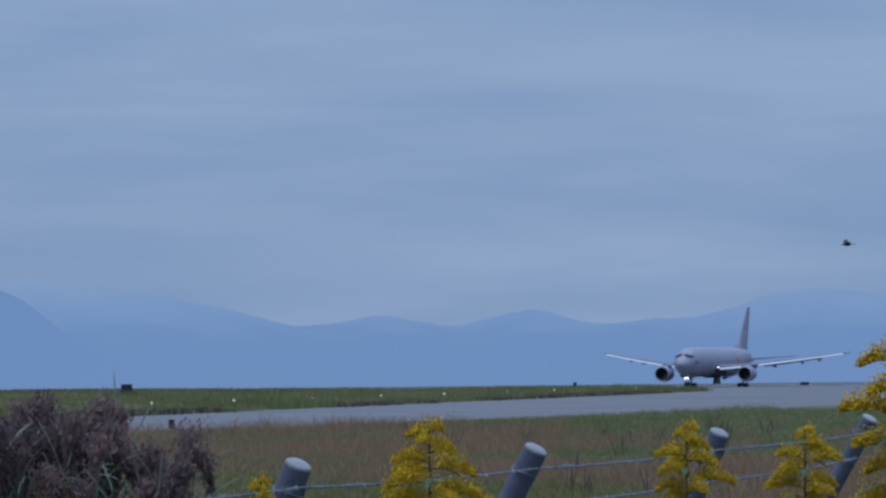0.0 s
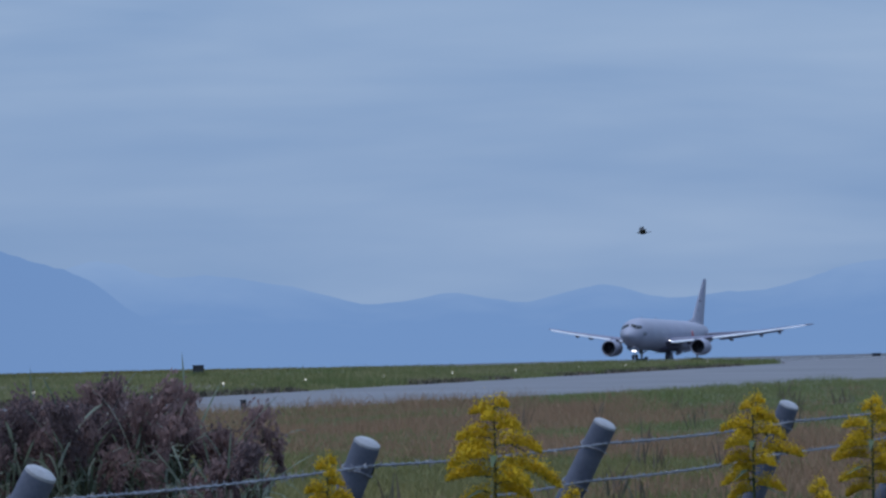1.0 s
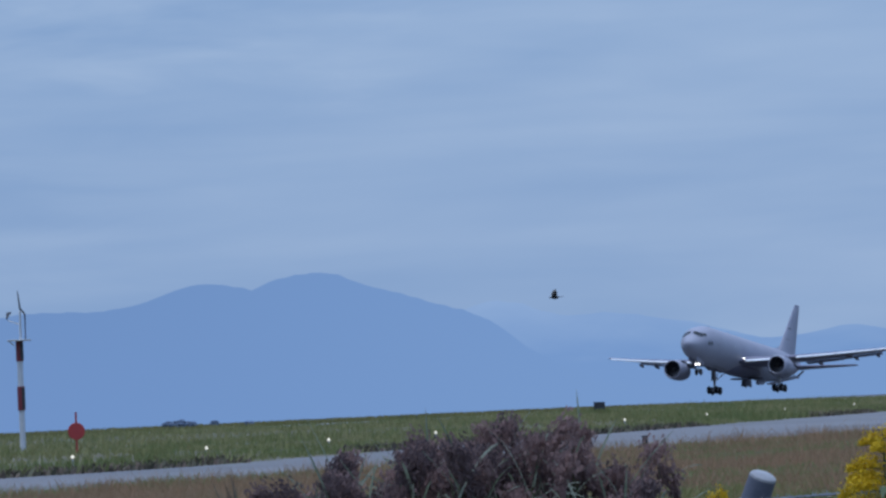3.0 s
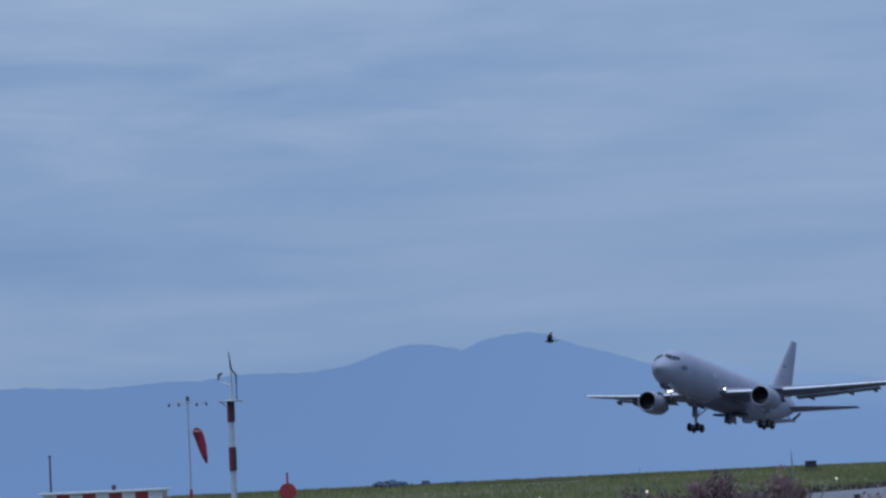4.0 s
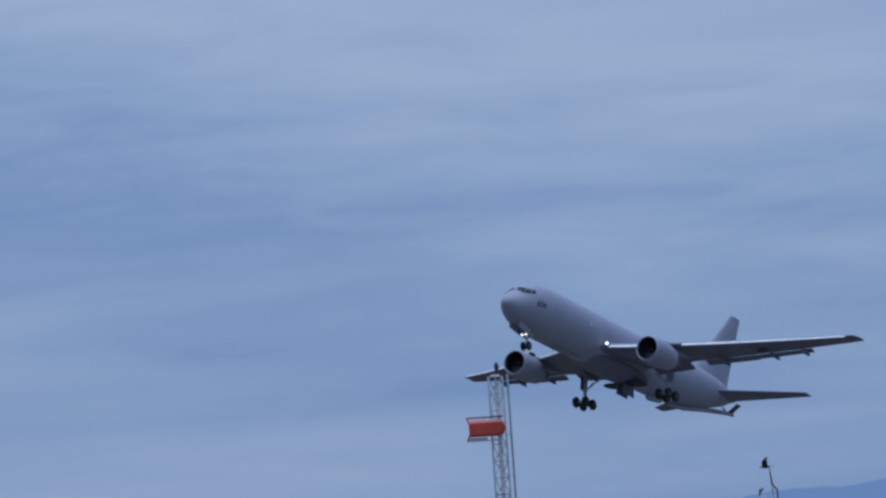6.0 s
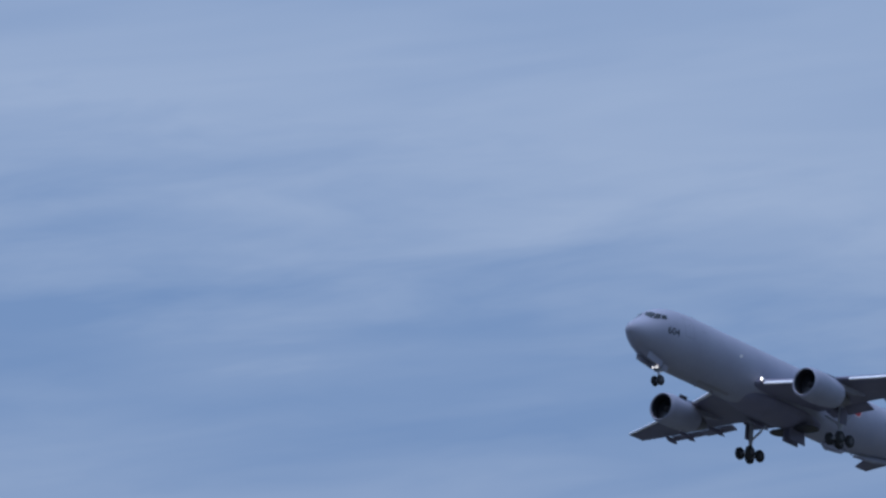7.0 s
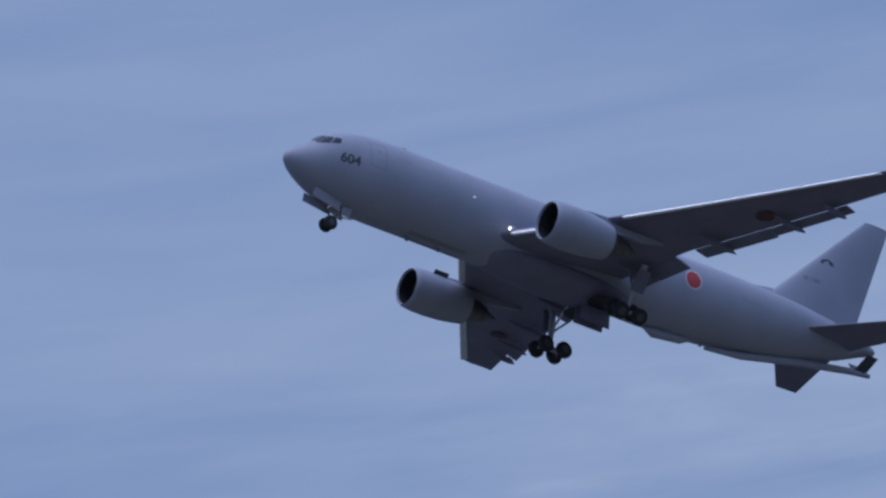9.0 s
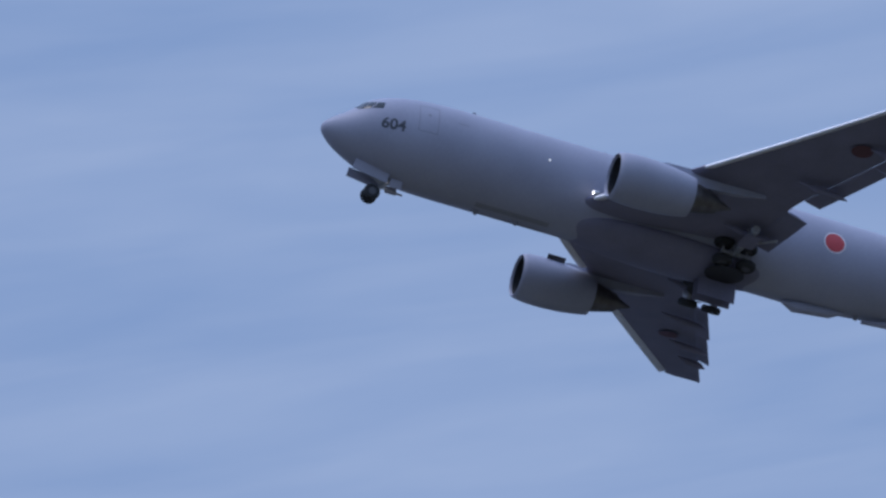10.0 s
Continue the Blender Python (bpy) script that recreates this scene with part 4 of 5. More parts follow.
def shelter():
    t = thing("equipment_shelter", "red and white chequered equipment shelter with flat roof", "shelter")
    t.location = polar(29.93, 262)
    t.rotation_euler.z = radians(29.8 - 6)
    W, D, Hh = 5.9, 2.6, 2.15
    part("body", box((W, D, Hh), (0, 0, Hh / 2), 0.03), M_WHITE, t, "white shelter walls")
    roof = part("roof", box((W + 0.4, D + 0.4, 0.12), (0, 0, Hh + 0.06), 0.03), M_WHITE, t, "white flat roof slab")
    part("roof_vent", tube([(0.45, 0, Hh + 0.1), (0.45, 0, Hh + 0.28), (0.45, 0, Hh + 0.4)], [0.09, 0.13, 0.05], 10), M_BOX, roof, "dark roof vent")
    nx, nz, nd = 9, 3, 4
    sx, sz, sd = W / nx, Hh / nz, D / nd
    pm = mesh_of(box((sx, 0.03, sz)), "panel", M_REDP, False)
    wm = mesh_of(box((sx, 0.03, sz)), "panel", M_WHITE, False)
    qm = mesh_of(box((0.03, sd, sz)), "panel", M_REDP, False)
    rm = mesh_of(box((0.03, sd, sz)), "panel", M_WHITE, False)
    for i in range(nx):
        for k in range(nz):
            p = new("panel", pm if (i + k) % 2 else wm)
            p.parent, p.location = t, (-W / 2 + sx * (i + 0.5), -D / 2 - 0.012, sz * (k + 0.5))
    for i in range(nd):
        for k in range(nz):
            for s in (1, -1):
                p = new("panel", qm if (i + k) % 2 else rm)
                p.parent, p.location = t, (s * (W / 2 + 0.012), -D / 2 + sd * (i + 0.5), sz * (k + 0.5))
    for y in (-0.6, 0.5):
        part("louvre", box((0.05, 0.5, 0.6), (W / 2 + 0.04, y, 1.5), 0.02), M_BOX, t, "dark louvre")


def slim_pole():
    t = thing("slim_pole", "slim dark red pole beside the shelter", "pole")
    t.location = polar(30.52, 270)
    part("shaft", tube([(0, 0, -0.2), (0, 0, 4.1)], [0.06, 0.045], 8), M_DIMRED, t)
    part("cap", disc_solid(0.07, 0.1, 10, (0, 0, 4.12), 'Z', 0.02), M_BOX, t)


disc_marker()
windsock()
wind_mast()
antenna_tower()
shelter()
slim_pole()


# ---- bird ----
def crow():
    t = thing("crow", "black crow flapping low over the airfield", "bird")
    part("body", tube([(-0.26, 0, 0.02), (-0.22, 0, 0.02), (-0.15, 0, 0.03), (-0.02, 0, 0), (0.1, 0, 0), (0.2, 0, 0.01)], [0.008, 0.03, 0.045, 0.075, 0.06, 0.02], 12), M_BLACK, t)
    part("tail", loft([[Vector((0.18 + 0.2 * u, s * (0.03 + 0.07 * u), 0.01 + z)) for s, z in ((1, 0.006), (-1, 0.006), (-1, -0.006), (1, -0.006))] for u in (0, 0.6, 1)]), M_BLACK, t)
    wings = []
    for side in (1, -1):
        bm = loft([[Vector((x0 + (x1 - x0) * u, side * y, z + (0.008 if k else -0.008))) for u, k in ((0, 0), (1, 0), (1, 1), (0, 1))] for y, x0, x1, z in ((0, -0.10, 0.12, 0), (0.15, -0.12, 0.13, 0.02), (0.3, -0.09, 0.12, 0.01), (0.45, 0.0, 0.14, -0.01), (0.5, 0.08, 0.13, -0.02))])
        w = part("wing", bm, M_BLACK, t)
        w.location = (-0.02, side * 0.04, 0.03)
        wings.append(w)
    return t, wings


bird, bird_wings = crow()


# ---- vegetation ----
def blades(name, spots, material, label, per=9, width=0.07, height=(0.3, 0.6), spread=0.3, lean=0.35, seed=1, category="grass"):
    """Tufts of narrow grass blades: one sheet of stuff."""
    rng = np.random.default_rng(seed)
    P = np.repeat(np.asarray(spots, float), per, axis=0)
    n = len(P)
    base = P[:, :3] + np.c_[rng.uniform(-spread, spread, (n, 2)), np.full(n, -0.05)]
    h = rng.uniform(height[0], height[1], n) * P[:, 3]
    a = rng.uniform(0, 2 * np.pi, n)
    side = np.c_[np.cos(a), np.sin(a), np.zeros(n)] * (width * rng.uniform(0.5, 1.2, n) / 2)[:, None]
    b = rng.uniform(0, 2 * np.pi, n)
    tip = base + np.c_[np.cos(b) * h * lean * rng.uniform(0, 1, n), np.sin(b) * h * lean * rng.uniform(0, 1, n), h]
    mid = base * 0.45 + tip * 0.55 + np.c_[np.zeros((n, 2)), 0.06 * h]
    V = np.empty((n, 5, 3))
    V[:, 0], V[:, 1], V[:, 2], V[:, 3], V[:, 4] = base - side, base + side, mid + side * 0.8, mid - side * 0.8, tip
    i = np.arange(n)[:, None] * 5
    F = np.concatenate([i + np.array([[0, 1, 2]]), i + np.array([[0, 2, 3]]), i + np.array([[3, 2, 4]])]).tolist()
    return from_arrays(name, V.reshape(-1, 3).tolist(), F, material, "stuff", label, category)


def meadow():
    rng = np.random.default_rng(7)
    sets = {"green": [], "dry": [], "olive": []}
    n = 0
    while n < 30000:
        az, d = rng.uniform(11.5, 37), 62 + 330 * rng.uniform(0, 1) ** 1.35
        x, y = -math.sin(radians(az)) * d, math.cos(radians(az)) * d
        if x < near_edge(y) + 0.2:
            continue
        n += 1
        across = radians(az) * d
        v = 1.25 * noise.noise((across * 0.13, d * 0.026, 2.0)) + 0.9 * noise.noise((across * 0.36, d * 0.07, 5.0)) + 0.14 * rng.normal()
        edge = x - near_edge(y)
        turn = min(1.0, max(0.0, (21 - az) / 6))
        v += 0.44 - 0.48 * abs(edge - 15 - 29 * turn) / (14 - 4 * turn)
        k = "dry" if v > 0.22 else ("olive" if v < -0.3 and d < 150 else "green")
        clump = noise.noise((across * 0.45, d * 0.12, 9))
        tall = 0.62 + 0.5 * rng.uniform() + (1.6 * (clump - 0.2) if clump > 0.2 else 0)
        if edge < 14:
            tall *= 0.75 + 1.2 * max(0, noise.noise((across * 0.22, 0.5, 1)))
        sets[k].append((x, y, ground_z(x, y), tall))
    blades("meadow_green_grass", sets["green"], M_GREEN, "rough green grass beside the taxiway", 16, 0.030, (0.10, 0.34), 0.8, 1.5, 1)
    blades("meadow_dry_grass", sets["dry"], M_DRY, "reddish-brown dry grass heads beside the taxiway", 16, 0.028, (0.22, 0.62), 0.8, 1.2, 2)
    blades("meadow_olive_grass", sets["olive"], M_OLIVE, "olive weeds beside the taxiway", 16, 0.032, (0.12, 0.42), 0.8, 1.5, 3)
    spots = []
    for _ in range(80):
        az, d = rng.uniform(12.5, 30), rng.uniform(80, 262)
        x, y = -math.sin(radians(az)) * d, math.cos(radians(az)) * d
        if x > near_edge(y) + 22:
            spots.append((x, y, 0.0, 0.7 + 0.7 * rng.uniform()))
    blades("meadow_weed_stalks", spots, M_STALK, "dark seeded dock stalks standing in the meadow", 11, 0.05, (0.35, 1.0), 0.22, 0.55, 12, "weeds")
    # grass island between taxiway and runway
    spots, spots2, spots3 = [], [], []
    for _ in range(15000):
        y = rng.uniform(150, 728)
        fe = far_edge(y)
        x = fe - 0.5 - (fe + 240.5) * rng.uniform(0, 1) ** 1.6
        if x < -240.5:
            continue
        tall = 0.62 + 1.3 * max(0, noise.noise((x * 0.07, y * 0.05, 1))) + 0.9 * max(0, noise.noise((x * 0.3, y * 0.16, 4)) - 0.15) + (0.5 if y > 690 else 0.25 * rng.uniform())
        v = 1.2 * noise.noise((x * 0.10, y * 0.035, 3)) + 0.6 * noise.noise((x * 0.4, y * 0.12, 6)) + 0.12 * rng.normal() - (0.25 if fe - x < 6 else -0.12)
        (spots2 if v > 0.22 else spots if v > -0.22 else spots3).append((x, y, ground_z(x, y), tall))
    for cx, cy in (polar(22.19, 537).xy, polar(24.30, 557).xy):
        for _ in range(70):
            x, y = cx + 1.6 * rng.normal(), cy + 1.0 * rng.normal()
            spots3.append((x, y, ground_z(x, y), 1.35))
    blades("island_green_grass", spots, M_ISLAND, "green grass strip between taxiway and runway", 10, 0.10, (0.2, 0.6), 0.8, 0.7, 4)
    blades("island_straw_grass", spots2, M_STRAW, "yellowish tall grass between taxiway and runway", 10, 0.10, (0.2, 0.6), 0.8, 0.7, 5)
    blades("island_weeds", spots3, M_GREEN, "darker green weeds between taxiway and runway", 10, 0.10, (0.2, 0.72), 0.8, 0.8, 25)
    spots = []
    for _ in range(4200):
        y = rng.uniform(160, 728)
        if noise.noise((y * 0.045, 3.3, 0)) > -0.12:
            x = far_edge(y) - rng.uniform(-0.3, 2.2)
            spots.append((x, y, ground_z(x, y), 0.7 + 0.6 * rng.uniform()))
    blades("edge_clods", spots, M_STALK, "dark dead clumps along the pavement edge", 9, 0.22, (0.15, 0.42), 0.6, 1.2, 15, "weeds")
    # verge beyond the runway
    spots = [(x, y, 0.0, 0.8) for x, y in zip(rng.uniform(-338, -292, 5000), rng.uniform(250, 812, 5000))]
    blades("verge_grass", spots, M_OLIVE, "yellowish grass verge beyond the runway", 8, 0.2, (0.3, 0.7), 0.9, 0.4, 6)
    # weeds round the fence
    spots = []
    for _ in range(900):
        az, d = rng.uniform(12, 27), rng.uniform(17, 34)
        x, y = -math.sin(radians(az)) * d, math.cos(radians(az)) * d
        spots.append((x, y, ground_z(x, y), 0.6 + 0.35 * rng.uniform()))
    blades("fence_weeds", spots, M_WEED, "tall mixed grass and weeds along the fence", 12, 0.016, (0.55, 1.12), 0.16, 0.35, 8)


M_STALK = mat("dark_dock_stalks", (0.125, 0.085, 0.070), (0.09, 0.09, 0.055), 0.9, 0, 0.3, 0, 3, island=0.5)
M_WEED = mat("mixed_weed_stalks", (0.075, 0.085, 0.032), (0.16, 0.11, 0.05), 0.85, 0, 2.0, 0, 9, island=0.6)
meadow()


def tree_clump(az, d, w, h, seed):
    rng = random.Random(seed)
    t = thing("verge_shrub", "dark shrub clump on the far verge", "shrub", "verge shrubs")
    t.location = polar(az, d, -0.1)
    part("trunk", tube([(0, 0, 0), (0.1, 0, h * 0.5)], [0.08, 0.04], 6), M_FARTREE, t)
    bm = bmesh.new()
    for _ in range(90):
        a, u = rng.uniform(0, 6.3), rng.uniform(0, 1)
        rr = w * 0.5 * rng.uniform(0.1, 1) * math.sqrt(1 - (u - 0.35) ** 2)
        bmesh.ops.create_icosphere(bm, subdivisions=1, radius=rng.uniform(0.15, 0.3), matrix=Matrix.Translation((rr * math.cos(a), rr * math.sin(a) * 0.6, h * (0.3 + 0.65 * u) * rng.uniform(0.8, 1.05))) @ Matrix.Diagonal((1.3, 1, 0.7, 1)))
    part("crown", bm, M_FARTREE, t, smooth=False)


for k, (az, w, h) in enumerate(((26.93, 1.7, 1.1), (26.8, 1.9, 1.25), (26.68, 1.5, 1.0), (26.42, 0.9, 1.0), (26.05, 1.1, 0.7))):
    tree_clump(az, 690, w, h, k)


# ---- fence: leaning concrete posts and barbed wire ----
def fence_post(az, d, top, lean, along, r):
    """A leaning round post; lean tips its head to the right."""
    t = thing("fence_post", "leaning round grey concrete fence post with pale top", "post", "fence posts")
    head = polar(az, d, top)
    right = Vector((math.cos(radians(az)), math.sin(radians(az)), 0))
    fwd = Vector((-math.sin(radians(az)), math.cos(radians(az)), 0))
    axis = (Vector((0, 0, 1)) + right * math.tan(radians(lean)) - fwd * along).normalized()
    foot = head - axis * ((top - ground_z(head.x, head.y)) / axis.z + 0.15)
    t.location = foot
    L = (head - foot).length
    q = axis.to_track_quat('Z', 'Y').to_matrix()
    t.rotation_mode = 'QUATERNION'
    t.rotation_quaternion = q.to_quaternion()
    prof = [(0, r * 1.06), (L * 0.5, r * 1.03), (L - 0.03, r), (L - 0.008, r * 0.97)]
    part("shaft", loft([[Vector((q2 * math.cos(a), q2 * math.sin(a), z)) for a in (k * math.pi / 12 for k in range(24))] for z, q2 in prof]), M_CONCRETE, t)
    part("top", loft([[Vector((q2 * math.cos(a), q2 * math.sin(a), z)) for a in (k * math.pi / 12 for k in range(24))] for z, q2 in ((L - 0.012, r * 0.985), (L - 0.003, r * 0.95), (L + 0.004, r * 0.75), (L + 0.006, r * 0.2))]), M_CAP, t, "pale post top")
    for z in (L - 0.115, L - 0.30):
        part("wire_loop", tube([(r * 1.12 * math.cos(a), r * 1.12 * math.sin(a), z + 0.01 * math.sin(2 * a)) for a in (k * math.pi / 8 for k in range(17))], 0.003, 5), M_WIRE, t)
    part("wire_staple", box((0.02, 0.03, 0.05), (r * 1.05, -r * 0.3, L - 0.12), 0.004), M_BOX, t)
    return head, axis


POSTS = ((28.87, 13.2, 26, 0.25), (23.87, 15.9, 27, 0.28), (20.30, 19.4, 21, 0.30), (17.69, 22.3, 27, 0.28), (15.68, 26.7, 22, 0.30), (14.03, 32.0, 29, 0.25), (12.5, 37.5, 20, 0.25))
heads = [fence_post(az, d, EYE_Z - 0.332 + 0.004 * (d - 20), ln, al, 0.0525) for az, d, ln, al in POSTS]


def barbed_wire(drop, sag, seed):
    rng = random.Random(seed)
    t = thing("barbed_wire", "twisted galvanised barbed wire strung between the posts", "wire", "fence wires")
    pts = []
    for (h0, a0), (h1, a1) in zip(heads, heads[1:]):
        p0, p1 = h0 - a0 * drop, h1 - a1 * drop
        off = Vector((0.058, -0.02, 0))
        n = 14
        for k in range(n):
            u = k / n
            pts.append(p0 + (p1 - p0) * u + off - Vector((0, 0, sag * 4 * u * (1 - u))))
    for ph in (0, math.pi):
        fine = []
        for a, b in zip(pts, pts[1:]):
            for k in range(7):
                u = k / 7
                ang = ph + (len(fine)) * 1.1
                fine.append(a + (b - a) * u + Vector((math.cos(ang), 0, math.sin(ang))) * 0.0028)
        part("strand", tube(fine, 0.0036, 5), M_WIRE, t)
    bm = bmesh.new()
    for a, b in zip(pts, pts[1:]):
        m = max(1, int((b - a).length / 0.11))
        for k in range(m):
            c = a + (b - a) * ((k + rng.random() * 0.4) / m)
            d = (b - a).normalized()
            tube([c - d * 0.012, c + d * 0.012], 0.0065, 6, True, bm)
            for _ in range(2):
                v = Vector((rng.uniform(-1, 1), rng.uniform(-1, 1), rng.uniform(-1, 1))).normalized() * 0.02
                tube([c - v, c + v], [0.0015, 0.0015], 4, True, bm)
    tagged(part("barbs", bm, M_WIRE, t, "short wire barbs"), kind="stuff")


barbed_wire(0.10, 0.012, 1)
barbed_wire(0.285, 0.015, 2)


# ---- goldenrod ----
def raceme(rng, start, way, length, droop, thick):
    """One arching flower branch: stalk and a crest of tiny florets."""
    stalk, flor = [], []
    way = way.normalized()
    for k in range(9):
        u = k / 8
        stalk.append(start + way * length * u + Vector((0, 0, -droop * length * u * u)))
    vs, fs = [], []
    n = int(1250 * length / 0.12)
    for _ in range(n):
        u = rng.uniform(0.12, 1) ** 0.9
        i = min(7, int(u * 8))
        c = stalk[i].lerp(stalk[i + 1], u * 8 - i)
        w = thick * (1.0 - 0.65 * u ** 2)
        c = c + Vector((rng.gauss(0, 0.4) * w, rng.gauss(0, 0.4) * w, abs(rng.gauss(0, 0.75)) * w))
        r = rng.uniform(0.0018, 0.0034)
        a, b, d = (Vector((rng.uniform(-1, 1), rng.uniform(-1, 1), rng.uniform(-1, 1))).normalized() * r for _ in range(3))
        j = len(vs)
        vs += [c + a, c + b, c + d, c - (a + b + d) * 0.6]
        fs += [(j, j + 1, j + 2), (j, j + 1, j + 3), (j + 1, j + 2, j + 3), (j, j + 2, j + 3)]
    return stalk, vs, fs


def goldenrod(az, d, top_el, wide, tall, seed, open_=1.0, lean=0.0):
    """wide, tall: of the flower head, in metres."""
    rng = random.Random(seed)
    t = thing("goldenrod", "tall goldenrod weed with arching yellow flower plumes", "plant", "goldenrods by the fence")
    top = polar(az, d, EYE_Z + d * math.tan(radians(top_el)))
    g = ground_z(top.x, top.y)
    t.location = (top.x, top.y, g)
    t.rotation_euler.z = radians(az)
    H = top.z - g
    sway = lambda z: lean * (z / H) ** 2
    stem = part("stem", tube([(sway(z), 0, z) for z in (-0.05, H * 0.3, H * 0.6, H * 0.85, H * 0.985)], [0.008, 0.007, 0.006, 0.004, 0.0015], 7), M_STEM, t)
    n = int(10.5 * tall / 0.2) + 2
    for k in range(n):
        u = (k + 0.5) / n
        z = H - 0.012 - tall * (0.05 + 0.95 * u)
        a = k * 2.4 + rng.uniform(-0.4, 0.4)
        ln = wide * 0.60 * (0.16 + 0.84 * min(1, u * 2.3)) * (1 - 0.55 * max(0, u - 0.5)) * rng.uniform(0.65, 1.12)
        way = Vector((math.cos(a) + 0.25 * math.copysign(1, math.cos(a)), math.sin(a) * 0.6, 0.50 - 0.30 * u))
        stalk, vs, fs = raceme(rng, Vector((sway(z), 0, z)), way, ln, rng.uniform(0.28, 0.56) * open_, 0.0145 + 0.0135 * min(1, ln / 0.14))
        br = part("flower_branch", tube(stalk, 0.0013, 4), M_STEM, t)
        me = bpy.data.meshes.new("florets")
        me.from_pydata(vs, [], fs)
        me.materials.append(M_YELLOW)
        fl = tagged(new("florets", me), kind="stuff")
        fl.parent = br
    rings = bmesh.new()
    for k in range(46):
        z = H * (0.25 + 0.72 * k / 46) - 0.02
        if z > H - tall * 0.35:
            break
        a, ln, w = k * 2.3, rng.uniform(0.07, 0.12), 0.009
        c = Vector((sway(z), 0, z))
        dr = Vector((math.cos(a), math.sin(a), 0.25))
        sd = Vector((-math.sin(a), math.cos(a), 0))
        v = [rings.verts.new(p) for p in (c, c + dr * ln * 0.4 + sd * w, c + dr * ln + Vector((0, 0, -0.04)), c + dr * ln * 0.4 - sd * w)]
        rings.faces.new(v)
    part("leaves", rings, M_LEAF, t, "narrow green leaves", False)
    return t


goldenrod(18.87, 10.5, -0.47, 0.235, 0.23, 3)
goldenrod(20.72, 11.5, -1.06, 0.145, 0.24, 5)
goldenrod(16.05, 13.0, -0.50, 0.20, 0.25, 8)
goldenrod(14.75, 13.5, -0.53, 0.21, 0.25, 11)
goldenrod(13.66, 8.5, 0.82, 0.205, 0.38, 14, 0.8)
goldenrod(18.05, 12.5, -1.47, 0.11, 0.2, 17)
goldenrod(22.6, 14.0, -1.62, 0.11, 0.2, 21)
goldenrod(15.35, 12.0, -1.42, 0.12, 0.2, 23)


# ---- reed bush ----
def reed_meshes(seed):
    rng = random.Random(seed)
    H = 1.0
    bend = rng.uniform(-0.16, 0.16)
    line = [Vector((bend * u * u, 0.06 * u * math.sin(seed), H * u)) for u in (0, 0.25, 0.5, 0.75, 0.9, 1.0)]
    stem = mesh_of(tube(line, [0.005, 0.005, 0.004, 0.003, 0.002, 0.001], 6), "reed", M_STEM)
    bm = bmesh.new()
    for k in range(20):
        u = 0.2 + 0.74 * k / 20
        c = Vector((bend * u * u, 0.06 * u * math.sin(seed), H * u))
        a, ln, w = rng.uniform(0, 6.3), rng.uniform(0.12, 0.25), rng.uniform(0.004, 0.008)
        dr, sd = Vector((math.cos(a), math.sin(a), 0)), Vector((-math.sin(a), math.cos(a), 0))
        rise, fall = rng.uniform(0.7, 1.6), rng.uniform(0.2, 0.8)
        prev = None
        for j in range(7):
            v = j / 6
            p = c + dr * ln * v + Vector((0, 0, ln * (rise * v - fall * v * v)))
            ww = w * (1 - v) ** 0.6 * (0.6 + v)
            cur = (bm.verts.new(p - sd * ww), bm.verts.new(p + sd * ww + Vector((0, 0, 0.003))))
            if prev:
                bm.faces.new((prev[0], prev[1], cur[1], cur[0]))
            prev = cur
    leaves = mesh_of(bm, "leaves", M_REEDLEAF, False)
    vs, fs = [], []
    tip = line[-1]
    a = rng.uniform(0, 6.3)
    out = Vector((math.cos(a), math.sin(a), 0))
    big = rng.uniform(0.85, 1.25)
    for _ in range(380):
        u = rng.random()
        spine = tip + out * (0.085 * u * big) + Vector((0, 0, (0.03 + 0.05 * u - 0.17 * u * u) * big))
        wd = (0.007 + 0.019 * math.sin(math.pi * min(1, u + 0.15))) * big
        c = spine + Vector((rng.gauss(0, wd), rng.gauss(0, wd), rng.gauss(0, wd * 0.9)))
        d = (out * rng.uniform(0.1, 0.9) + Vector((rng.gauss(0, 0.35), rng.gauss(0, 0.35), rng.uniform(-1.2, -0.2)))).normalized() * rng.uniform(0.014, 0.030)
        s = d.cross(Vector((rng.uniform(-1, 1), rng.uniform(-1, 1), 0.2))).normalized() * rng.uniform(0.004, 0.0075)
        j = len(vs)
        vs += [c - s, c + s, c + d]
        fs.append((j, j + 1, j + 2))
    pm = bpy.data.meshes.new("plume")
    pm.from_pydata(vs, [], fs)
    pm.materials.append(M_PLUME)
    return stem, leaves, pm


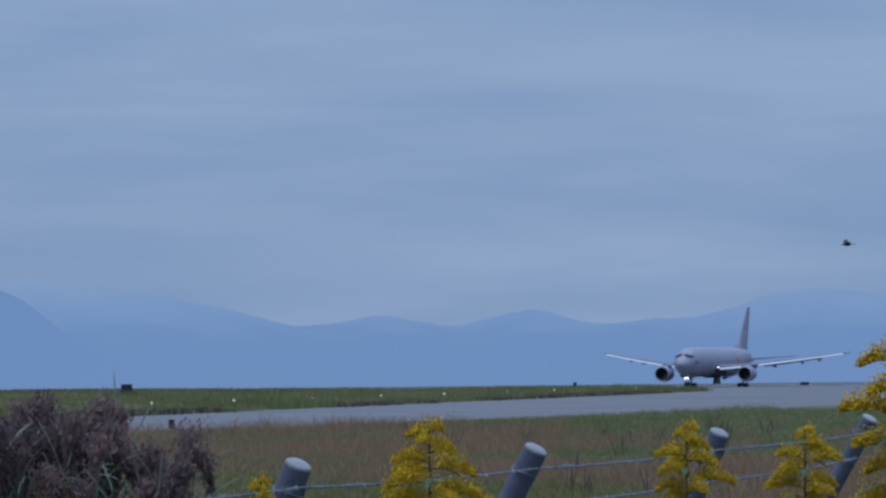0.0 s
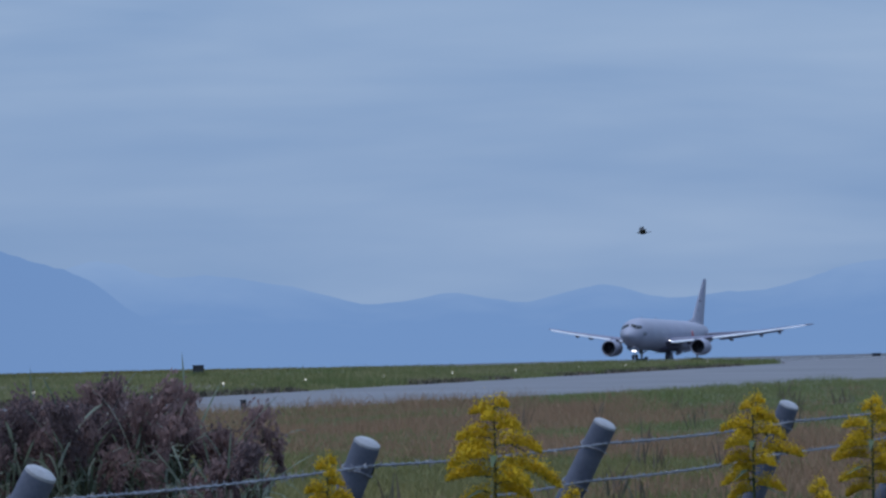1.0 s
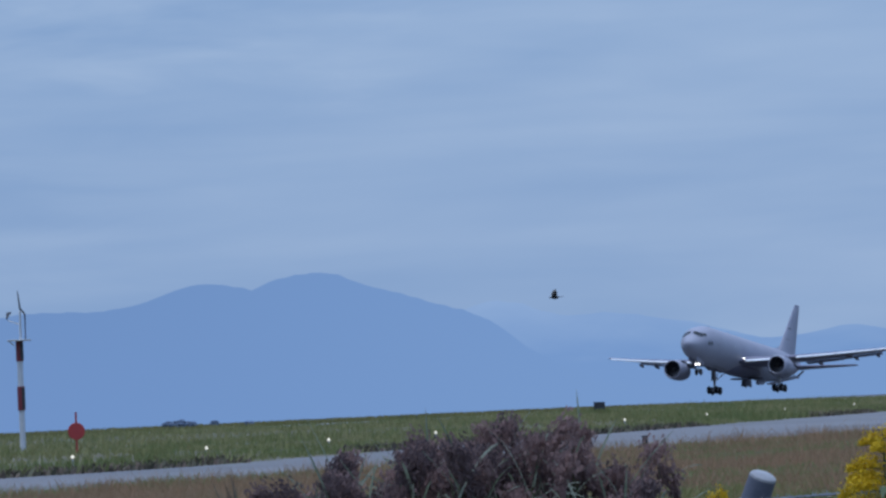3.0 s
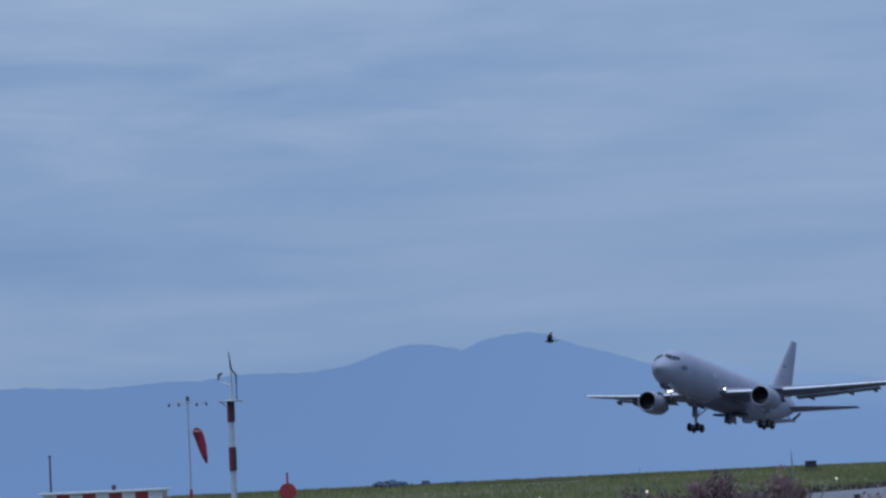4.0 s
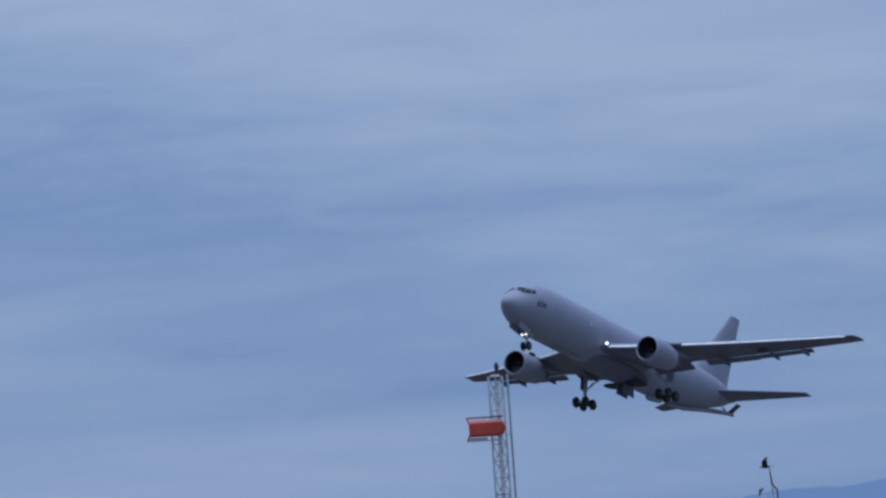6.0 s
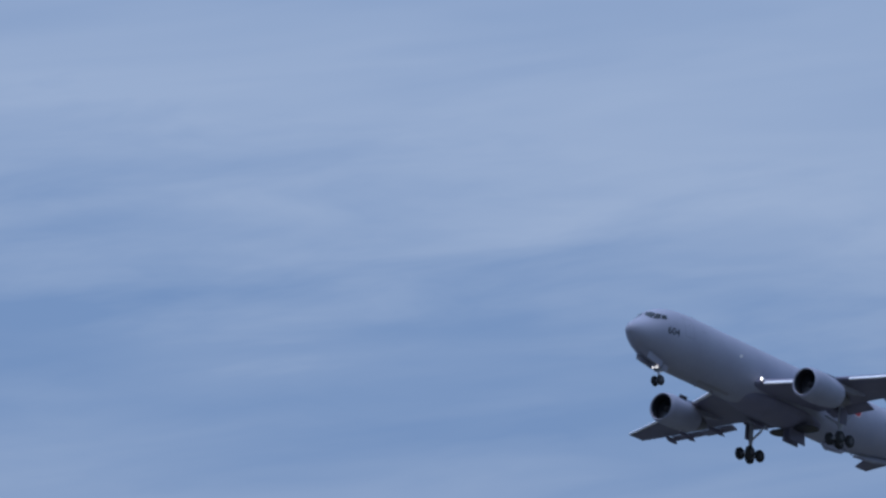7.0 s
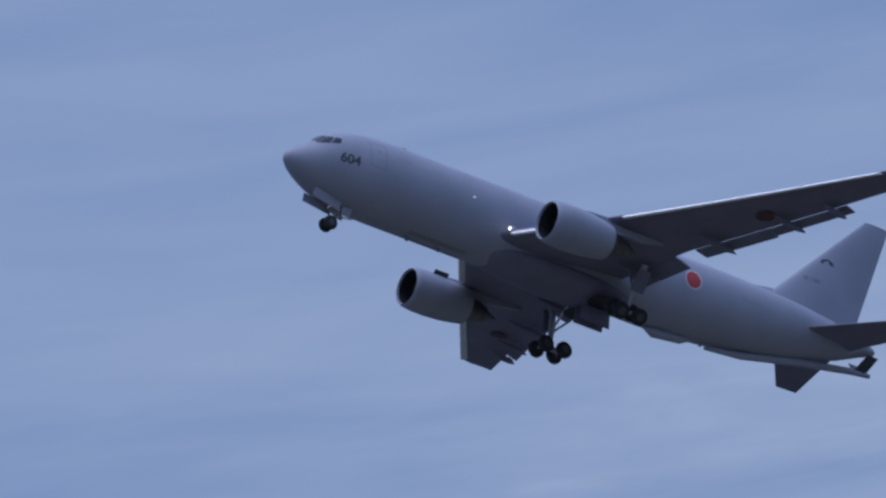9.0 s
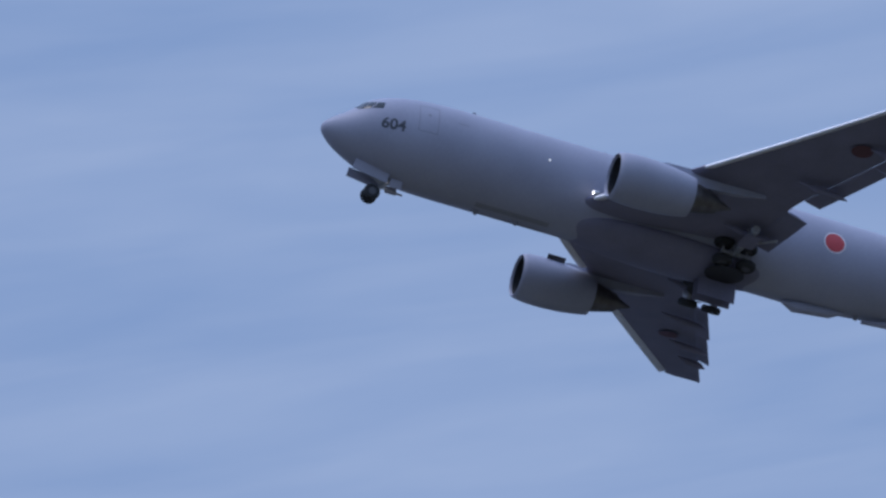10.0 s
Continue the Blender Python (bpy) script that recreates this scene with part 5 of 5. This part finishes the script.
def reed_bush(az, d, width, depth, n, top_el, seed, ragged=0.25):
    rng = random.Random(seed)
    t = thing("reed_bush", "dense clump of reeds with drooping purple-brown plumes", "bush", "reed clumps")
    c = polar(az, d)
    g = ground_z(c.x, c.y)
    t.location = (c.x, c.y, g)
    t.rotation_euler.z = radians(az)
    full = EYE_Z + d * math.tan(radians(top_el)) - g
    for k in range(n):
        u = rng.uniform(-1, 1)
        h = full * (1 - ragged * abs(u) ** 3) * (rng.uniform(0.86, 1.0) if k % 2 == 0 else rng.uniform(0.45, 0.9)) * (1.0 + 0.03 * math.sin(11 * u + 2.6)) * (1 - 0.09 * max(0.0, -u - 0.1))
        sm, lm, pm = reeds[k % len(reeds)]
        r = new("reed", sm)
        r.parent, r.location = t, (u * width / 2, rng.uniform(-depth, depth) / 2, -0.05)
        r.rotation_euler = (rng.gauss(0, 0.08), rng.gauss(0, 0.08) + 0.08 * u, rng.uniform(0, 6.28))
        f = h / 1.0
        r.scale = (0.8 + 0.2 * f, 0.8 + 0.2 * f, f)
        for nm, m in ((("leaves", lm),) if k % 4 == 3 else (("leaves", lm), ("plume", pm))):
            o = new(nm, m)
            o.parent = r
            tagged(o, kind="stuff")
    return t


reeds = [reed_meshes(k) for k in range(9)]
reed_bush(23.36, 22.0, 1.24, 0.7, 190, -0.40, 2, 0.06)
reed_bush(24.90, 23.0, 0.46, 0.6, 40, -0.62, 4, 0.45)
reed_bush(21.75, 21.0, 0.16, 0.2, 7, -0.86, 6, 0.4)


# ---- what moves ----
def motions():
    walk(aircraft, [(t, pose(x, y, z, rx, ry, rz)) for t, x, y, z, rx, ry, rz in FLIGHT])
    h = nose_gear.location.copy()
    walk(nose_gear, [(t, pose(*h, a)) for t, a in ((0, 0), (7.9, -3), (8.5, -14), (9.0, -25), (9.5, -36), (10.0, -39))])
    for gear, sign, turn in zip(main_gears, (1, -1), (((0, 0), (7.6, 0), (8.0, 4), (9.0, 30), (9.5, 55), (10.0, 84)), ((0, 0), (8.4, 0), (9.0, 5), (9.5, 27), (9.6, 33), (10.0, 66)))):
        h = gear.location.copy()
        walk(gear, [(t, pose(*h, 0, sign * a, 0)) for t, a in turn])

    # the crow crosses low over the airfield, wings beating
    d = 235.0
    track = [(t, polar(az, d, EYE_Z + d * math.tan(radians(el)))) for t, az, el in
             ((0.0, 14.28, 1.39), (0.5, 15.83, 1.25), (1.0, 17.28, 1.25), (1.5, 18.66, 1.12), (2.0, 20.04, 1.08), (2.7, 21.88, 1.02), (3.8, 24.52, 1.26),
              (4.1, 25.2, 1.34), (4.5, 26.0, 1.45), (5.0, 26.8, 1.50), (5.7, 28.0, 1.42), (7.0, 30.5, 1.1), (10.0, 36.0, 0.9))]
    walk(bird, [(t, Matrix.Translation(p) @ pose(0, 0, 0, 8, -4, 24)) for t, p in track])
    for wing, side in zip(bird_wings, (1, -1)):
        h = wing.location.copy()
        walk(wing, [(k * 0.1, pose(*h, side * (18 + 42 * math.sin(k * 1.9)), 0, 0)) for k in range(101)])


motions()
